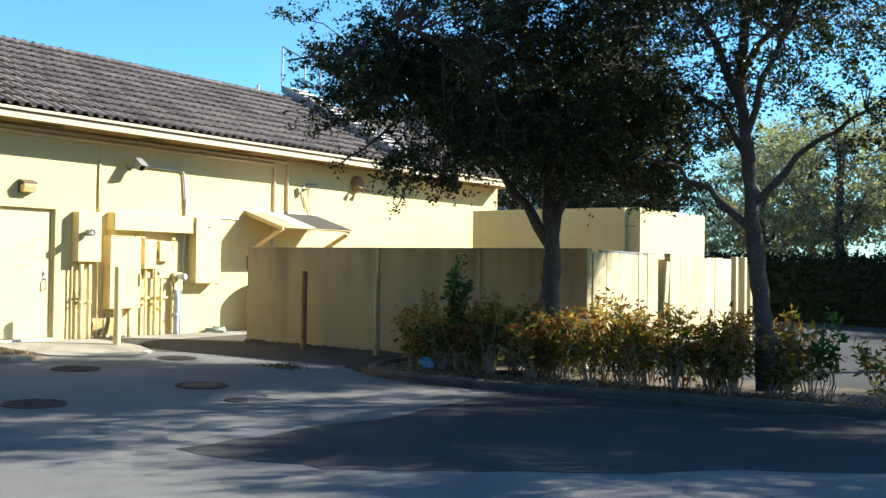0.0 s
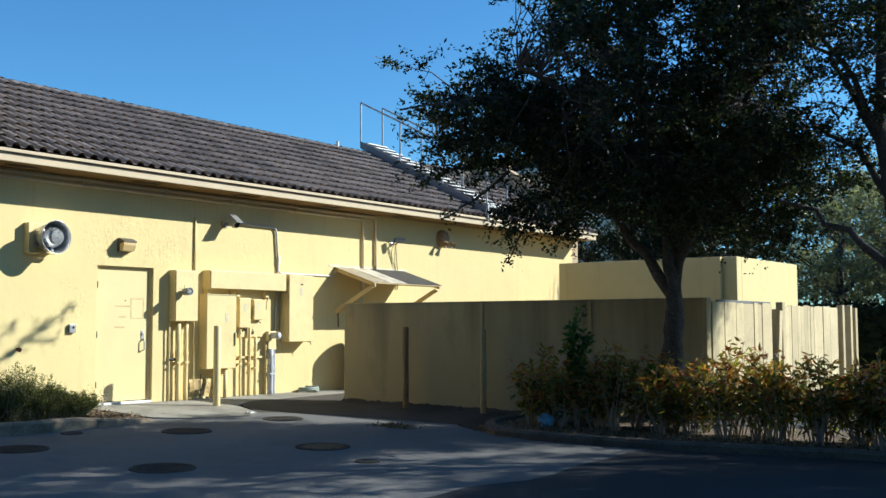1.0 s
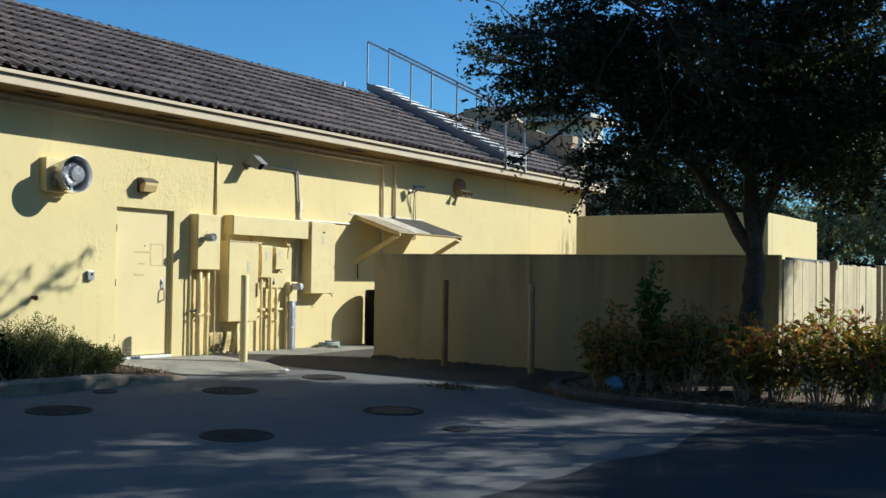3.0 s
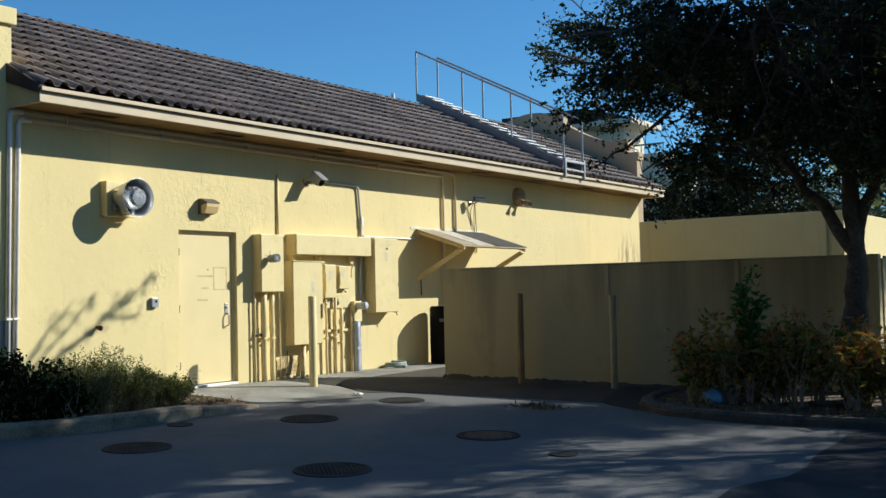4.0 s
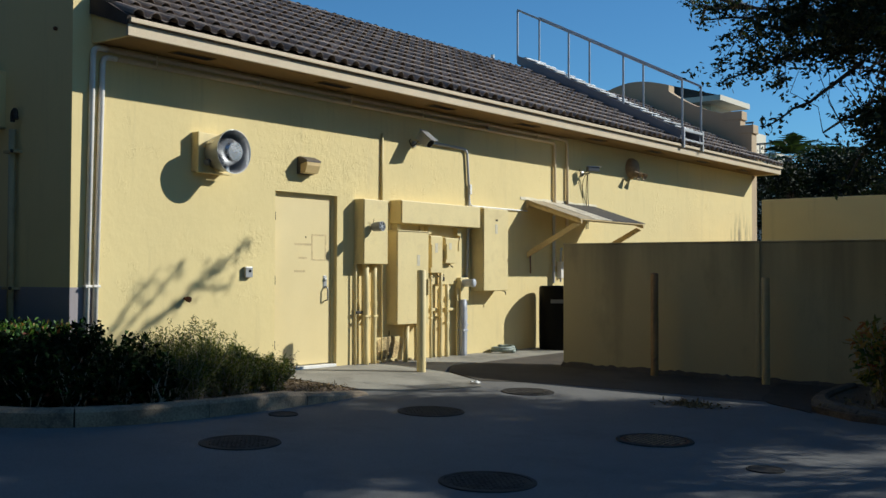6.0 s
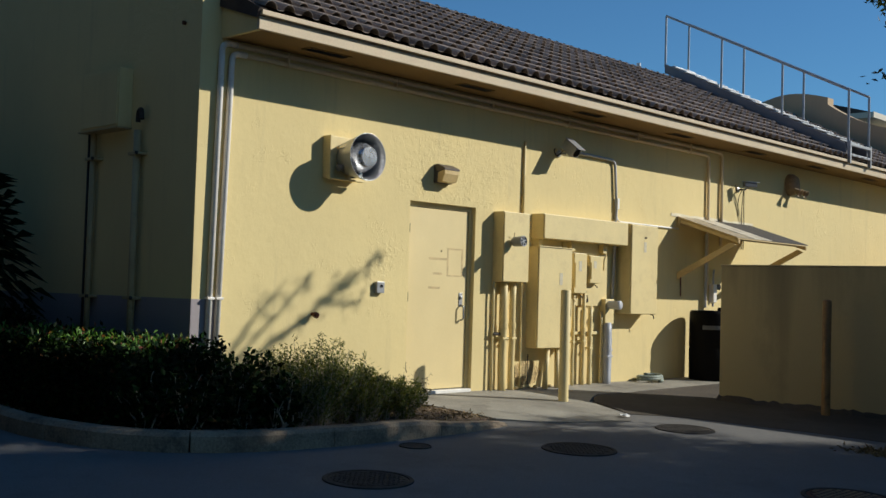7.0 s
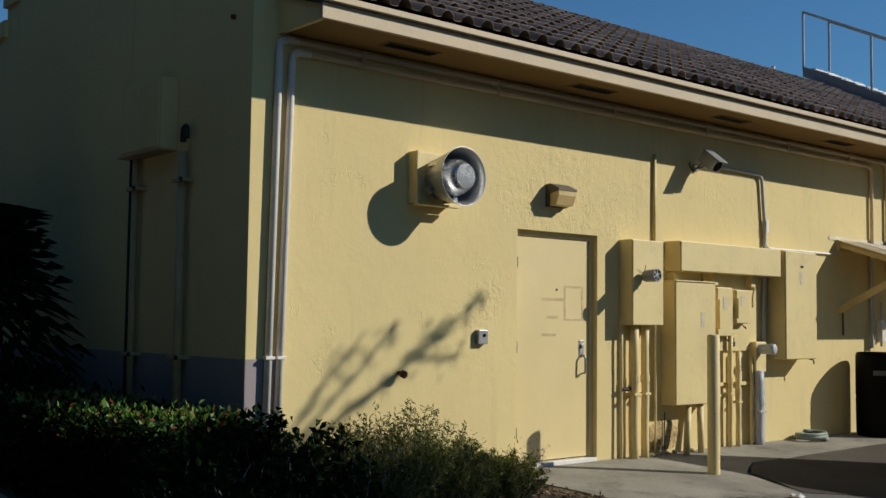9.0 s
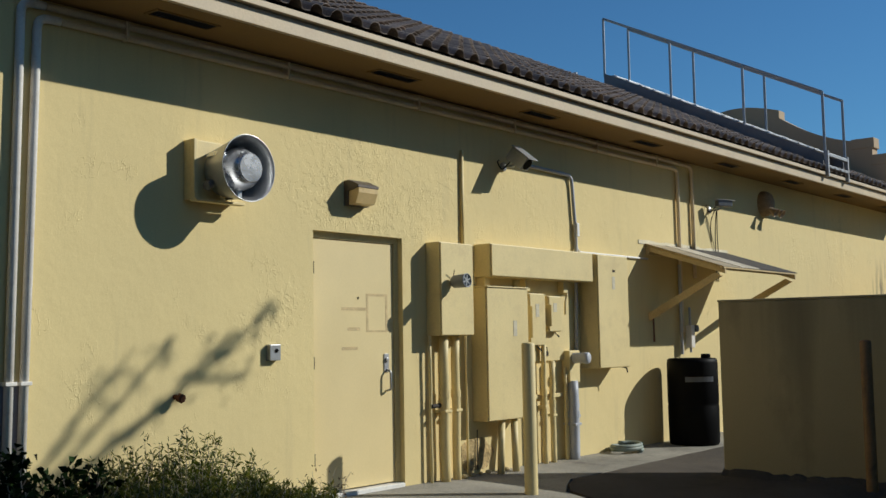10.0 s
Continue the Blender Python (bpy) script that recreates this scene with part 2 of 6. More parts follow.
YELLOW = (0.71, 0.57, 0.268)
M = {
    "stucco": stucco_surface("stucco", YELLOW),
    "stucco_fence": stucco_surface("stucco_fence", (0.49, 0.395, 0.21), 0.6, (0.13, 0.10, 0.07), 0.5, (1.7, 1.7, 0.8)),
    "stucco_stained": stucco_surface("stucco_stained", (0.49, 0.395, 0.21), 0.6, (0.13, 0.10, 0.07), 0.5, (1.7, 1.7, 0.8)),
    "stucco_brown": stucco_surface("stucco_brown", (0.45, 0.33, 0.20), 0.6),
    "base_paint": stucco_surface("base_paint", (0.31, 0.27, 0.275), 0.5),
    "paint": surface("paint", YELLOW, 0.55, 0, 0.06, 2.0, 70, 0.06, 0.15, 0.002, (0.45, 0.33, 0.17), 0.35),
    "door_paint": surface("door_paint", (0.72, 0.575, 0.285), 0.5, 0, 0.04, 1.5, 60, 0.03, 0.1, 0.002),
    "rusty_tan": surface("rusty_tan", (0.30, 0.17, 0.065), 0.7, 0, 0.3, 4.0, 60, 0.15, 0.25, 0.002, (0.12, 0.06, 0.03), 0.7),
    "tan_paint": surface("tan_paint", (0.43, 0.33, 0.165), 0.6, 0, 0.12, 2.0, 60, 0.08, 0.15, 0.002, (0.2, 0.13, 0.07), 0.5),
    "trim": surface("trim", (0.53, 0.42, 0.27), 0.6, 0, 0.1, 2.0, 50, 0.08, 0.2, 0.002, (0.4, 0.28, 0.17), 0.4),
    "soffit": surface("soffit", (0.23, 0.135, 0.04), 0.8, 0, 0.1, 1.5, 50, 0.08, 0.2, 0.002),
    "tile": surface("tile", (0.25, 0.198, 0.162), 0.85, 0, 0.2, 1.3, 45, 0.25, 0.5, 0.004, (0.10, 0.085, 0.075), 0.6, 0.3, "object"),
    "tile_joined": surface("tile_joined", (0.25, 0.198, 0.162), 0.85, 0, 0.2, 1.3, 45, 0.25, 0.5, 0.004, (0.10, 0.085, 0.075), 0.6, 0.3, "island"),
    "asphalt": surface("asphalt", (0.050, 0.050, 0.051), 0.92, 0, 0.2, 0.5, 120, 0.4, 0.8, 0.006, (0.08, 0.077, 0.07), 0.6),
    # dark base carries painted shadow as well as stains and dirt
    "shade_stained_asphalt": surface("shade_stained_asphalt", (0.09, 0.077, 0.063), 0.92, 0, 0.3, 0.8, 100, 0.35, 0.7, 0.006, (0.05, 0.045, 0.04), 0.8),
    "old_asphalt": surface("old_asphalt", (0.168, 0.163, 0.155), 0.92, 0, 0.14, 0.6, 110, 0.35, 0.7, 0.006, (0.10, 0.095, 0.088), 0.5),
    "concrete": surface("concrete", (0.27, 0.25, 0.205), 0.92, 0, 0.35, 1.0, 70, 0.3, 0.6, 0.005, (0.10, 0.085, 0.07), 1.0),
    "kerb": surface("kerb", (0.27, 0.205, 0.135), 0.95, 0, 0.4, 2.2, 50, 0.35, 0.7, 0.008, (0.055, 0.045, 0.036), 0.95),
    # darker copy of kerb: dirt, with tree and shrub shade painted in
    "kerb_shade_dirty": surface("kerb_shade_dirty", (0.105, 0.086, 0.064), 0.95, 0, 0.4, 2.2, 50, 0.35, 0.7, 0.008, (0.035, 0.03, 0.025), 0.95),
    "felt": surface("felt", (0.05, 0.044, 0.038), 0.9, 0, 0.3, 3, 60, 0.3, 0.4, 0.003, (0.16, 0.12, 0.08), 0.5),
    "soil": surface("soil", (0.04, 0.032, 0.025), 0.95, 0, 0.4, 4.0, 60, 0.4, 1.0, 0.012, (0.09, 0.07, 0.05), 0.4),
    "mulch": surface("mulch", (0.12, 0.08, 0.05), 0.95, 0, 0.4, 3.0, 60, 0.5, 1.0, 0.02, (0.28, 0.2, 0.11), 0.6),
    "grey_metal": surface("grey_metal", (0.38, 0.38, 0.38), 0.45, 0.6, 0.1, 3, 60, 0.1, 0.1, 0.001, (0.2, 0.16, 0.12), 0.4),
    "spot_metal": surface("spot_metal", (0.22, 0.23, 0.25), 0.5, 0.2, 0.15, 6, 60, 0.1, 0.1, 0.001),
    "dark_metal": surface("dark_metal", (0.16, 0.16, 0.165), 0.5, 0.3, 0.15, 3, 60, 0.15, 0.1, 0.001),
    "bronze": surface("bronze", (0.10, 0.08, 0.062), 0.55, 0.2, 0.2, 6, 60, 0.15, 0.1, 0.001, (0.2, 0.14, 0.08), 0.4),
    "alu_bright": surface("alu_bright", (0.62, 0.62, 0.63), 0.26, 0.9, 0.12, 9, 80, 0.12, 0.06, 0.001, (0.4, 0.39, 0.37), 0.4),
    "alu": surface("alu", (0.50, 0.50, 0.50), 0.42, 0.75, 0.1, 6, 80, 0.1, 0.08, 0.001),
    "pvc": surface("pvc", (0.42, 0.43, 0.46), 0.5, 0, 0.1, 3, 60, 0.08, 0.1, 0.001),
    "pipe_paint": surface("pipe_paint", (0.78, 0.73, 0.65), 0.45, 0, 0.08, 3, 60, 0.08, 0.1, 0.001, (0.45, 0.36, 0.25), 0.4),
    # pipe_paint tinted tan: bounced light under the eave put into the colour
    "conduit_bounce_tint": surface("conduit_bounce_tint", (0.70, 0.56, 0.36), 0.45, 0, 0.08, 3, 60, 0.08, 0.1, 0.001, (0.45, 0.34, 0.2), 0.4),
    "hose": surface("hose", (0.22, 0.26, 0.22), 0.6, 0, 0.2, 6, 60, 0.1, 0.1, 0.001, (0.15, 0.12, 0.09), 0.4),
    "white": surface("white", (0.75, 0.73, 0.68), 0.5, 0, 0.08, 3, 60, 0.08, 0.1, 0.001, (0.45, 0.38, 0.3), 0.4),
    "black": surface("black", (0.005, 0.005, 0.0055), 0.5, 0, 0.2, 3, 60, 0.15, 0.1, 0.001),
    "iron": surface("iron", (0.055, 0.049, 0.043), 0.95, 0, 0.4, 5, 60, 0.4, 0.4, 0.003, (0.05, 0.035, 0.025), 0.35),
    "rust": surface("rust", (0.13, 0.055, 0.03), 0.85, 0.1, 0.3, 8, 70, 0.3, 0.4, 0.003),
    "hood": surface("hood", (0.30, 0.21, 0.12), 0.8, 0, 0.3, 8, 60, 0.3, 0.4, 0.003),
    "bark": surface("bark", (0.10, 0.08, 0.065), 0.95, 0, 0.35, 4, 30, 0.4, 1.0, 0.02, (0.26, 0.23, 0.2), 0.5),
    "stem": surface("stem", (0.36, 0.30, 0.23), 0.9, 0, 0.2, 6, 60, 0.2, 0.4, 0.003),
    "wood": surface("wood", (0.60, 0.45, 0.22), 0.75, 0, 0.12, 2, 40, 0.15, 0.3, 0.003, (0.3, 0.2, 0.1), 0.5),
    "board": surface("board", (0.56, 0.455, 0.26), 0.8, 0, 0.15, 1.5, 40, 0.15, 0.4, 0.004, (0.35, 0.27, 0.16), 0.5, 0.12, "object"),
    "sheet": surface("sheet", (0.40, 0.33, 0.22), 0.6, 0.1, 0.3, 2.5, 50, 0.2, 0.2, 0.002, (0.22, 0.16, 0.10), 0.8),
    "white_sheet": surface("white_sheet", (0.55, 0.49, 0.38), 0.7, 0, 0.3, 3, 50, 0.25, 0.2, 0.002, (0.2, 0.15, 0.1), 0.8),
    "shingle": surface("shingle", (0.08, 0.065, 0.055), 0.95, 0, 0.25, 3, 80, 0.3, 0.5, 0.004),
    "plaster": surface("plaster", (0.72, 0.64, 0.46), 0.85, 0, 0.15, 4, 60, 0.1, 0.4, 0.004),
    "rough_patch": surface("rough_patch", (0.50, 0.37, 0.17), 0.95, 0, 0.35, 9, 40, 0.4, 1.0, 0.02, (0.16, 0.11, 0.06), 0.9),
    "lens": surface("lens", (0.66, 0.48, 0.22), 0.3, 0, 0.1, 8, 60, 0.05, 0.05, 0.001),
    "mark": surface("mark", (0.57, 0.43, 0.22), 0.8, 0, 0.2, 12, 80, 0.2, 0.1, 0.001),
    "label": surface("label", (0.56, 0.50, 0.36), 0.6, 0, 0.15, 20, 80, 0.1, 0.05, 0.001),
    "bag": surface("bag", (0.16, 0.32, 0.48), 0.35, 0, 0.3, 9, 60, 0.1, 0.2, 0.003),
    "far_wall": surface("far_wall", (0.62, 0.56, 0.44), 0.8, 0, 0.08, 0.5, 20, 0.05, 0.1, 0.003),
    "glass_dark": surface("glass_dark", (0.03, 0.035, 0.04), 0.08, 0, 0.1, 2, 30, 0.05, 0.02, 0.001),
    "oak_leaf": leaf_surface("oak_leaf", [(0.0, (0.014, 0.021, 0.011)), (0.6, (0.027, 0.039, 0.018)), (0.85, (0.06, 0.07, 0.03)), (0.97, (0.13, 0.12, 0.05)), (1.0, (0.12, 0.07, 0.03))], 0.3, 0.45, 0.3),
    # leaf colour paled to imitate haze over the distance
    "hazed_leaf": leaf_surface("hazed_leaf", [(0.0, (0.19, 0.18, 0.125)), (0.6, (0.28, 0.26, 0.19)), (1.0, (0.42, 0.37, 0.28))], 0.4, 0.7, 0.2),
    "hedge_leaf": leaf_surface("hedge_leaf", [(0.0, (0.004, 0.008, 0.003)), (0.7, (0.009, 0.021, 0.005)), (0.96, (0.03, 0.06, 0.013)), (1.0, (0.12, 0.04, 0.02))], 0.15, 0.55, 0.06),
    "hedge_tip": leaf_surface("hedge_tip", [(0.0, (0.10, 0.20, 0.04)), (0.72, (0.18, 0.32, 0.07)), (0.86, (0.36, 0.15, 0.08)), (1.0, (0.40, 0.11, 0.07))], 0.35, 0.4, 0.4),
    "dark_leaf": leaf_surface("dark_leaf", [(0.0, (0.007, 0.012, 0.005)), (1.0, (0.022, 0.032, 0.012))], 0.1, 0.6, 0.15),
    "wisp_leaf": leaf_surface("wisp_leaf", [(0.0, (0.035, 0.05, 0.012)), (0.6, (0.10, 0.115, 0.026)), (1.0, (0.25, 0.21, 0.06))], 0.35, 0.5),
    "croton_leaf": leaf_surface("croton_leaf", [(0.0, (0.035, 0.055, 0.016)), (0.40, (0.11, 0.14, 0.035)), (0.62, (0.22, 0.21, 0.06)), (0.80, (0.40, 0.29, 0.09)), (0.92, (0.38, 0.18, 0.07)), (1.0, (0.20, 0.06, 0.03))], 0.5, 0.5),
    "croton_tip": leaf_surface("croton_tip", [(0.0, (0.12, 0.13, 0.035)), (0.35, (0.32, 0.24, 0.07)), (0.6, (0.46, 0.22, 0.07)), (0.85, (0.38, 0.11, 0.045)), (1.0, (0.25, 0.06, 0.035))], 0.5, 0.5),
    "weed_leaf": leaf_surface("weed_leaf", [(0.0, (0.03, 0.08, 0.015)), (1.0, (0.08, 0.17, 0.03))], 0.35, 0.4),
    "litter": leaf_surface("litter", [(0.0, (0.10, 0.065, 0.035)), (0.6, (0.20, 0.135, 0.07)), (1.0, (0.34, 0.24, 0.13))], 0.1, 0.8),
    "palm_leaf": leaf_surface("palm_leaf", [(0.0, (0.02, 0.035, 0.014)), (1.0, (0.055, 0.075, 0.028))], 0.2, 0.5),
}


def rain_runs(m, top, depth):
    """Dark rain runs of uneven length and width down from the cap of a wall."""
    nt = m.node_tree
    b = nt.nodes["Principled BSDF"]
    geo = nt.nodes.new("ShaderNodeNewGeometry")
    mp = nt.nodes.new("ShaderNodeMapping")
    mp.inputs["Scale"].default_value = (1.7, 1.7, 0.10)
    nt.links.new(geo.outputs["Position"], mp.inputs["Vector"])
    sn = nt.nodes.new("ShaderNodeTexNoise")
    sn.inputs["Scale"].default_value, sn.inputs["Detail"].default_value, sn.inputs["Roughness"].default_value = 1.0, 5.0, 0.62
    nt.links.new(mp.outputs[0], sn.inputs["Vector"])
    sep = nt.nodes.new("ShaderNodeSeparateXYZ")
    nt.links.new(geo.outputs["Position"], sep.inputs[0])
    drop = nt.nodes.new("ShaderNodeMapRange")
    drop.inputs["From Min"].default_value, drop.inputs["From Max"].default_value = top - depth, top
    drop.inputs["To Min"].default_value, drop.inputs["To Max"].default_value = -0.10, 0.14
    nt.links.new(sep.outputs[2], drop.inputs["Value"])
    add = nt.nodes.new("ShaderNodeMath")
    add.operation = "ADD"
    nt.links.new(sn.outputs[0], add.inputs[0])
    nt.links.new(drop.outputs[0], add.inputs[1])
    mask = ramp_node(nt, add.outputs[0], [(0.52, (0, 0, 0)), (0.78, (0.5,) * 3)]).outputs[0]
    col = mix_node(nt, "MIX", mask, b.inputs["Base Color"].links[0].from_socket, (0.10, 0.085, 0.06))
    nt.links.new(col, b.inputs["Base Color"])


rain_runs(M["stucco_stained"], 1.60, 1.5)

for matt in ("iron", "rust", "asphalt", "old_asphalt", "shade_stained_asphalt"):
    M[matt].node_tree.nodes["Principled BSDF"].inputs["Specular IOR Level"].default_value = 0.15
M["black"].node_tree.nodes["Principled BSDF"].inputs["Specular IOR Level"].default_value = 0.06
M["shingle"].node_tree.nodes["Principled BSDF"].inputs["Specular IOR Level"].default_value = 0.08

# ---- mesh tools ----
def part(name, bm, material, parent=None, label="", smooth=False):
    """Links a bmesh as one mesh object under a thing or a part."""
    me = bpy.data.meshes.new(name)
    bmesh.ops.recalc_face_normals(bm, faces=bm.faces)
    bm.to_mesh(me)
    bm.free()
    return part_of(name, me, material, parent, label, smooth)


def part_of(name, me, material, parent=None, label="", smooth=False):
    if material and not me.materials:
        me.materials.append(M[material])
    if smooth:
        me.polygons.foreach_set("use_smooth", [True] * len(me.polygons))
    ob = new(name, me)
    if parent:
        ob.parent = parent
    if label:
        ob["label"] = label
    return ob


def thing(name, label, category, group="", kind="", at=(0, 0, 0)):
    ob = new(name)
    ob.empty_display_size = 0.1
    ob.location = at
    return tagged(ob, label, category, group, kind)


def box(bm, x0, x1, y0, y1, z0, z1, bevel=0.0):
    """Adds a box, with bevelled edges if asked."""
    c = Matrix.Translation(((x0 + x1) / 2, (y0 + y1) / 2, (z0 + z1) / 2)) @ Matrix.Diagonal((abs(x1 - x0), abs(y1 - y0), abs(z1 - z0), 1))
    vs = bmesh.ops.create_cube(bm, size=1, matrix=c)["verts"]
    if bevel:
        es = list({e for v in vs for e in v.link_edges})
        bmesh.ops.bevel(bm, geom=es, offset=bevel, segments=2, affect="EDGES", profile=0.6)
    return bm


def boxed(x0, x1, y0, y1, z0, z1, bevel=0.0):
    return box(bmesh.new(), x0, x1, y0, y1, z0, z1, bevel)


def tube(bm, pts, radii, sides=10, caps=True):
    """A tube along a polyline with its own radius at each point."""
    pts = [Vector(p) for p in pts]
    if not isinstance(radii, (list, tuple)):
        radii = [radii] * len(pts)
    rings = []
    up = Vector((0.31, 0.17, 0.93))
    for i, p in enumerate(pts):
        d = (pts[min(i + 1, len(pts) - 1)] - pts[max(i - 1, 0)]).normalized()
        a = d.cross(up)
        if a.length < 0.05:
            a = d.cross(Vector((1, 0, 0)))
        a.normalize()
        b = d.cross(a)
        rings.append([bm.verts.new(p + radii[i] * (math.cos(2 * math.pi * k / sides) * a + math.sin(2 * math.pi * k / sides) * b)) for k in range(sides)])
    for r0, r1 in zip(rings, rings[1:]):
        for k in range(sides):
            bm.faces.new((r0[k], r0[(k + 1) % sides], r1[(k + 1) % sides], r1[k]))
    if caps:
        bm.faces.new(rings[0])
        bm.faces.new(rings[-1])
    return bm


def lathe(bm, axis_at, axis, profile, sides=32):
    """Turns (distance along the axis, radius) pairs round an axis."""
    d = Vector(axis).normalized()
    a = d.orthogonal().normalized()
    b = d.cross(a)
    rings = []
    for s, r in profile:
        c = Vector(axis_at) + s * d
        rings.append([bm.verts.new(c + max(r, 1e-4) * (math.cos(2 * math.pi * k / sides) * a + math.sin(2 * math.pi * k / sides) * b)) for k in range(sides)])
    for r0, r1 in zip(rings, rings[1:]):
        for k in range(sides):
            bm.faces.new((r0[k], r0[(k + 1) % sides], r1[(k + 1) % sides], r1[k]))
    return bm


def bend(pts, r=0.08, n=4):
    """Rounds the corners of a polyline."""
    pts = [Vector(p) for p in pts]
    out = [pts[0]]
    for a, b, c in zip(pts, pts[1:], pts[2:]):
        d0, d1 = (a - b), (c - b)
        q = min(r, d0.length / 2, d1.length / 2)
        p0, p1 = b + d0.normalized() * q, b + d1.normalized() * q
        for k in range(n + 1):
            t = k / n
            out.append((1 - t) ** 2 * p0 + 2 * t * (1 - t) * b + t * t * p1)
    out.append(pts[-1])
    return out


def prism(bm, outline, lo, hi, axis="y"):
    """Extrudes an outline: (x, z) along y, or (x, y) along z."""
    def at(p, h):
        return (p[0], h, p[1]) if axis == "y" else (p[0], p[1], h)
    v0 = [bm.verts.new(at(p, lo)) for p in outline]
    v1 = [bm.verts.new(at(p, hi)) for p in outline]
    bm.faces.new(v0)
    bm.faces.new(v1)
    n = len(outline)
    for i in range(n):
        bm.faces.new((v0[i], v0[(i + 1) % n], v1[(i + 1) % n], v1[i]))
    return bm


def leaf_mesh(name, at, length, width, rng, droop=0.0, up=0.0):
    """A mesh of many small folded leaves at the given places."""
    n = len(at)
    d = rng.normal(size=(n, 3))
    d[:, 2] = d[:, 2] * 0.7 - droop + up
    d /= np.linalg.norm(d, axis=1)[:, None]
    s = np.cross(d, rng.normal(size=(n, 3)))
    s /= np.linalg.norm(s, axis=1)[:, None] + 1e-9
    nn = np.cross(d, s)
    ln = (length * rng.uniform(0.6, 1.25, n))[:, None]
    wd = (width * rng.uniform(0.7, 1.2, n))[:, None]
    fold = 0.25
    v = np.stack([at, at + d * ln * 0.5 + s * wd * 0.5 + nn * wd * fold, at + d * ln, at + d * ln * 0.5 - s * wd * 0.5 + nn * wd * fold], 1).reshape(-1, 3)
    f = (np.arange(n)[:, None] * 4 + np.array([[0, 1, 2, 0, 2, 3]])).reshape(-1)
    me = bpy.data.meshes.new(name)
    me.vertices.add(n * 4)
    me.vertices.foreach_set("co", v.astype(np.float32).ravel())
    me.loops.add(n * 6)
    me.loops.foreach_set("vertex_index", f.astype(np.int32))
    me.polygons.add(n * 2)
    me.polygons.foreach_set("loop_start", np.arange(0, n * 6, 3, dtype=np.int32))
    me.update(calc_edges=True)
    me.validate()
    return me


# ---- ground ----
def height(x, y):
    """Height of the paving: it falls away from the building towards the lot."""
    h = -0.20 - 0.031 * (x + 12.05) + 0.010 * (y - 7.67)
    lo = -0.37
    k = 0.05
    h = lo + k * math.log1p(math.exp(min(40.0, (h - lo) / k)))
    top = -0.015
    return top - k * 0.5 * math.log1p(math.exp(min(40.0, (top - h) / (k * 0.5))))


def spread(lo, hi, n, far):
    inner = list(np.linspace(lo, hi, n))
    outer = [lo - d for d in far][::-1]
    return outer + inner + [hi + d for d in far]


bm = bmesh.new()
xs = spread(-24, 12, 73, (4, 12, 40, 120, 400, 1500))
ys = spread(-12, 30, 85, (4, 12, 40, 120, 400, 1500))
grid = [[bm.verts.new((x, y, height(x, y))) for y in ys] for x in xs]
for i in range(len(xs) - 1):
    for j in range(len(ys) - 1):
        bm.faces.new((grid[i][j], grid[i + 1][j], grid[i + 1][j + 1], grid[i][j + 1]))
ground = tagged(part("ground", bm, "asphalt", smooth=True), "worn grey asphalt lot with dappled tree shade", "ground", kind="structure")


OLD_PAVING = [(-40.0, -6.0), (16.0, -6.0), (16.0, 13.0), (-13.2, 13.0), (-15.1, 18.0), (-15.1, 5.5), (-40.0, 5.5)]
DARK_PAVING = [(-6.62, 4.5), (-5.1, 4.6), (-4.4, 5.2), (-3.5, 5.7), (-2.6, 6.5), (-1.0, 7.7), (4.0, 9.3), (15.9, 10.4), (15.9, 12.9), (-6.3, 12.9), (-6.6, 10.5), (-6.5, 9.6), (-6.48, 7.3), (-6.54, 6.4)]


def slab(name, outline, thick, material, label, category, n=1, top=None):
    """A paving or bed area that follows the ground, a little proud of it."""
    bm = bmesh.new()
    vs = [bm.verts.new((x, y, 0)) for x, y in outline]
    bm.faces.new(vs)
    bmesh.ops.triangulate(bm, faces=bm.faces)
    for _ in range(n):
        bmesh.ops.subdivide_edges(bm, edges=bm.edges, cuts=1, use_grid_fill=True)
    for v in bm.verts:
        v.co.z = (height(v.co.x, v.co.y) if top is None else top(v.co.x, v.co.y)) + thick
    edge = bmesh.ops.extrude_face_region(bm, geom=list(bm.faces))
    for v in [g for g in edge["geom"] if isinstance(g, bmesh.types.BMVert)]:
        v.co.z -= 0.35
    return tagged(part(name, bm, material), label, category, kind="structure")


def ragged(outline, amp, step=0.3):
    """The outline with a worn, wandering edge."""
    out = []
    for (x0, y0), (x1, y1) in zip(outline, outline[1:] + outline[:1]):
        n = max(1, int(math.hypot(x1 - x0, y1 - y0) / step))
        for k in range(n):
            p = Vector((x0 + (x1 - x0) * k / n, y0 + (y1 - y0) * k / n, 0))
            w = noise.noise_vector(p * 1.1) * amp + noise.noise_vector(p * 4.3) * amp * 0.4
            out.append((p.x + w.x, p.y + w.y))
    return out


slab("road_old_paving", ragged(OLD_PAVING, 0.12), 0.005, "old_asphalt", "sun-bleached grey asphalt paving with patchy shade", "road", 5)
slab("road_dark_patch", ragged(DARK_PAVING, 0.22), 0.009, "asphalt", "dark asphalt patch beside the shrub bed", "road", 4)
def apron_top(x, y):
    t = min(1.0, max(0.0, (x + 15.0) / 1.7))
    return -0.03 * (1 - t) + height(x, y) * t


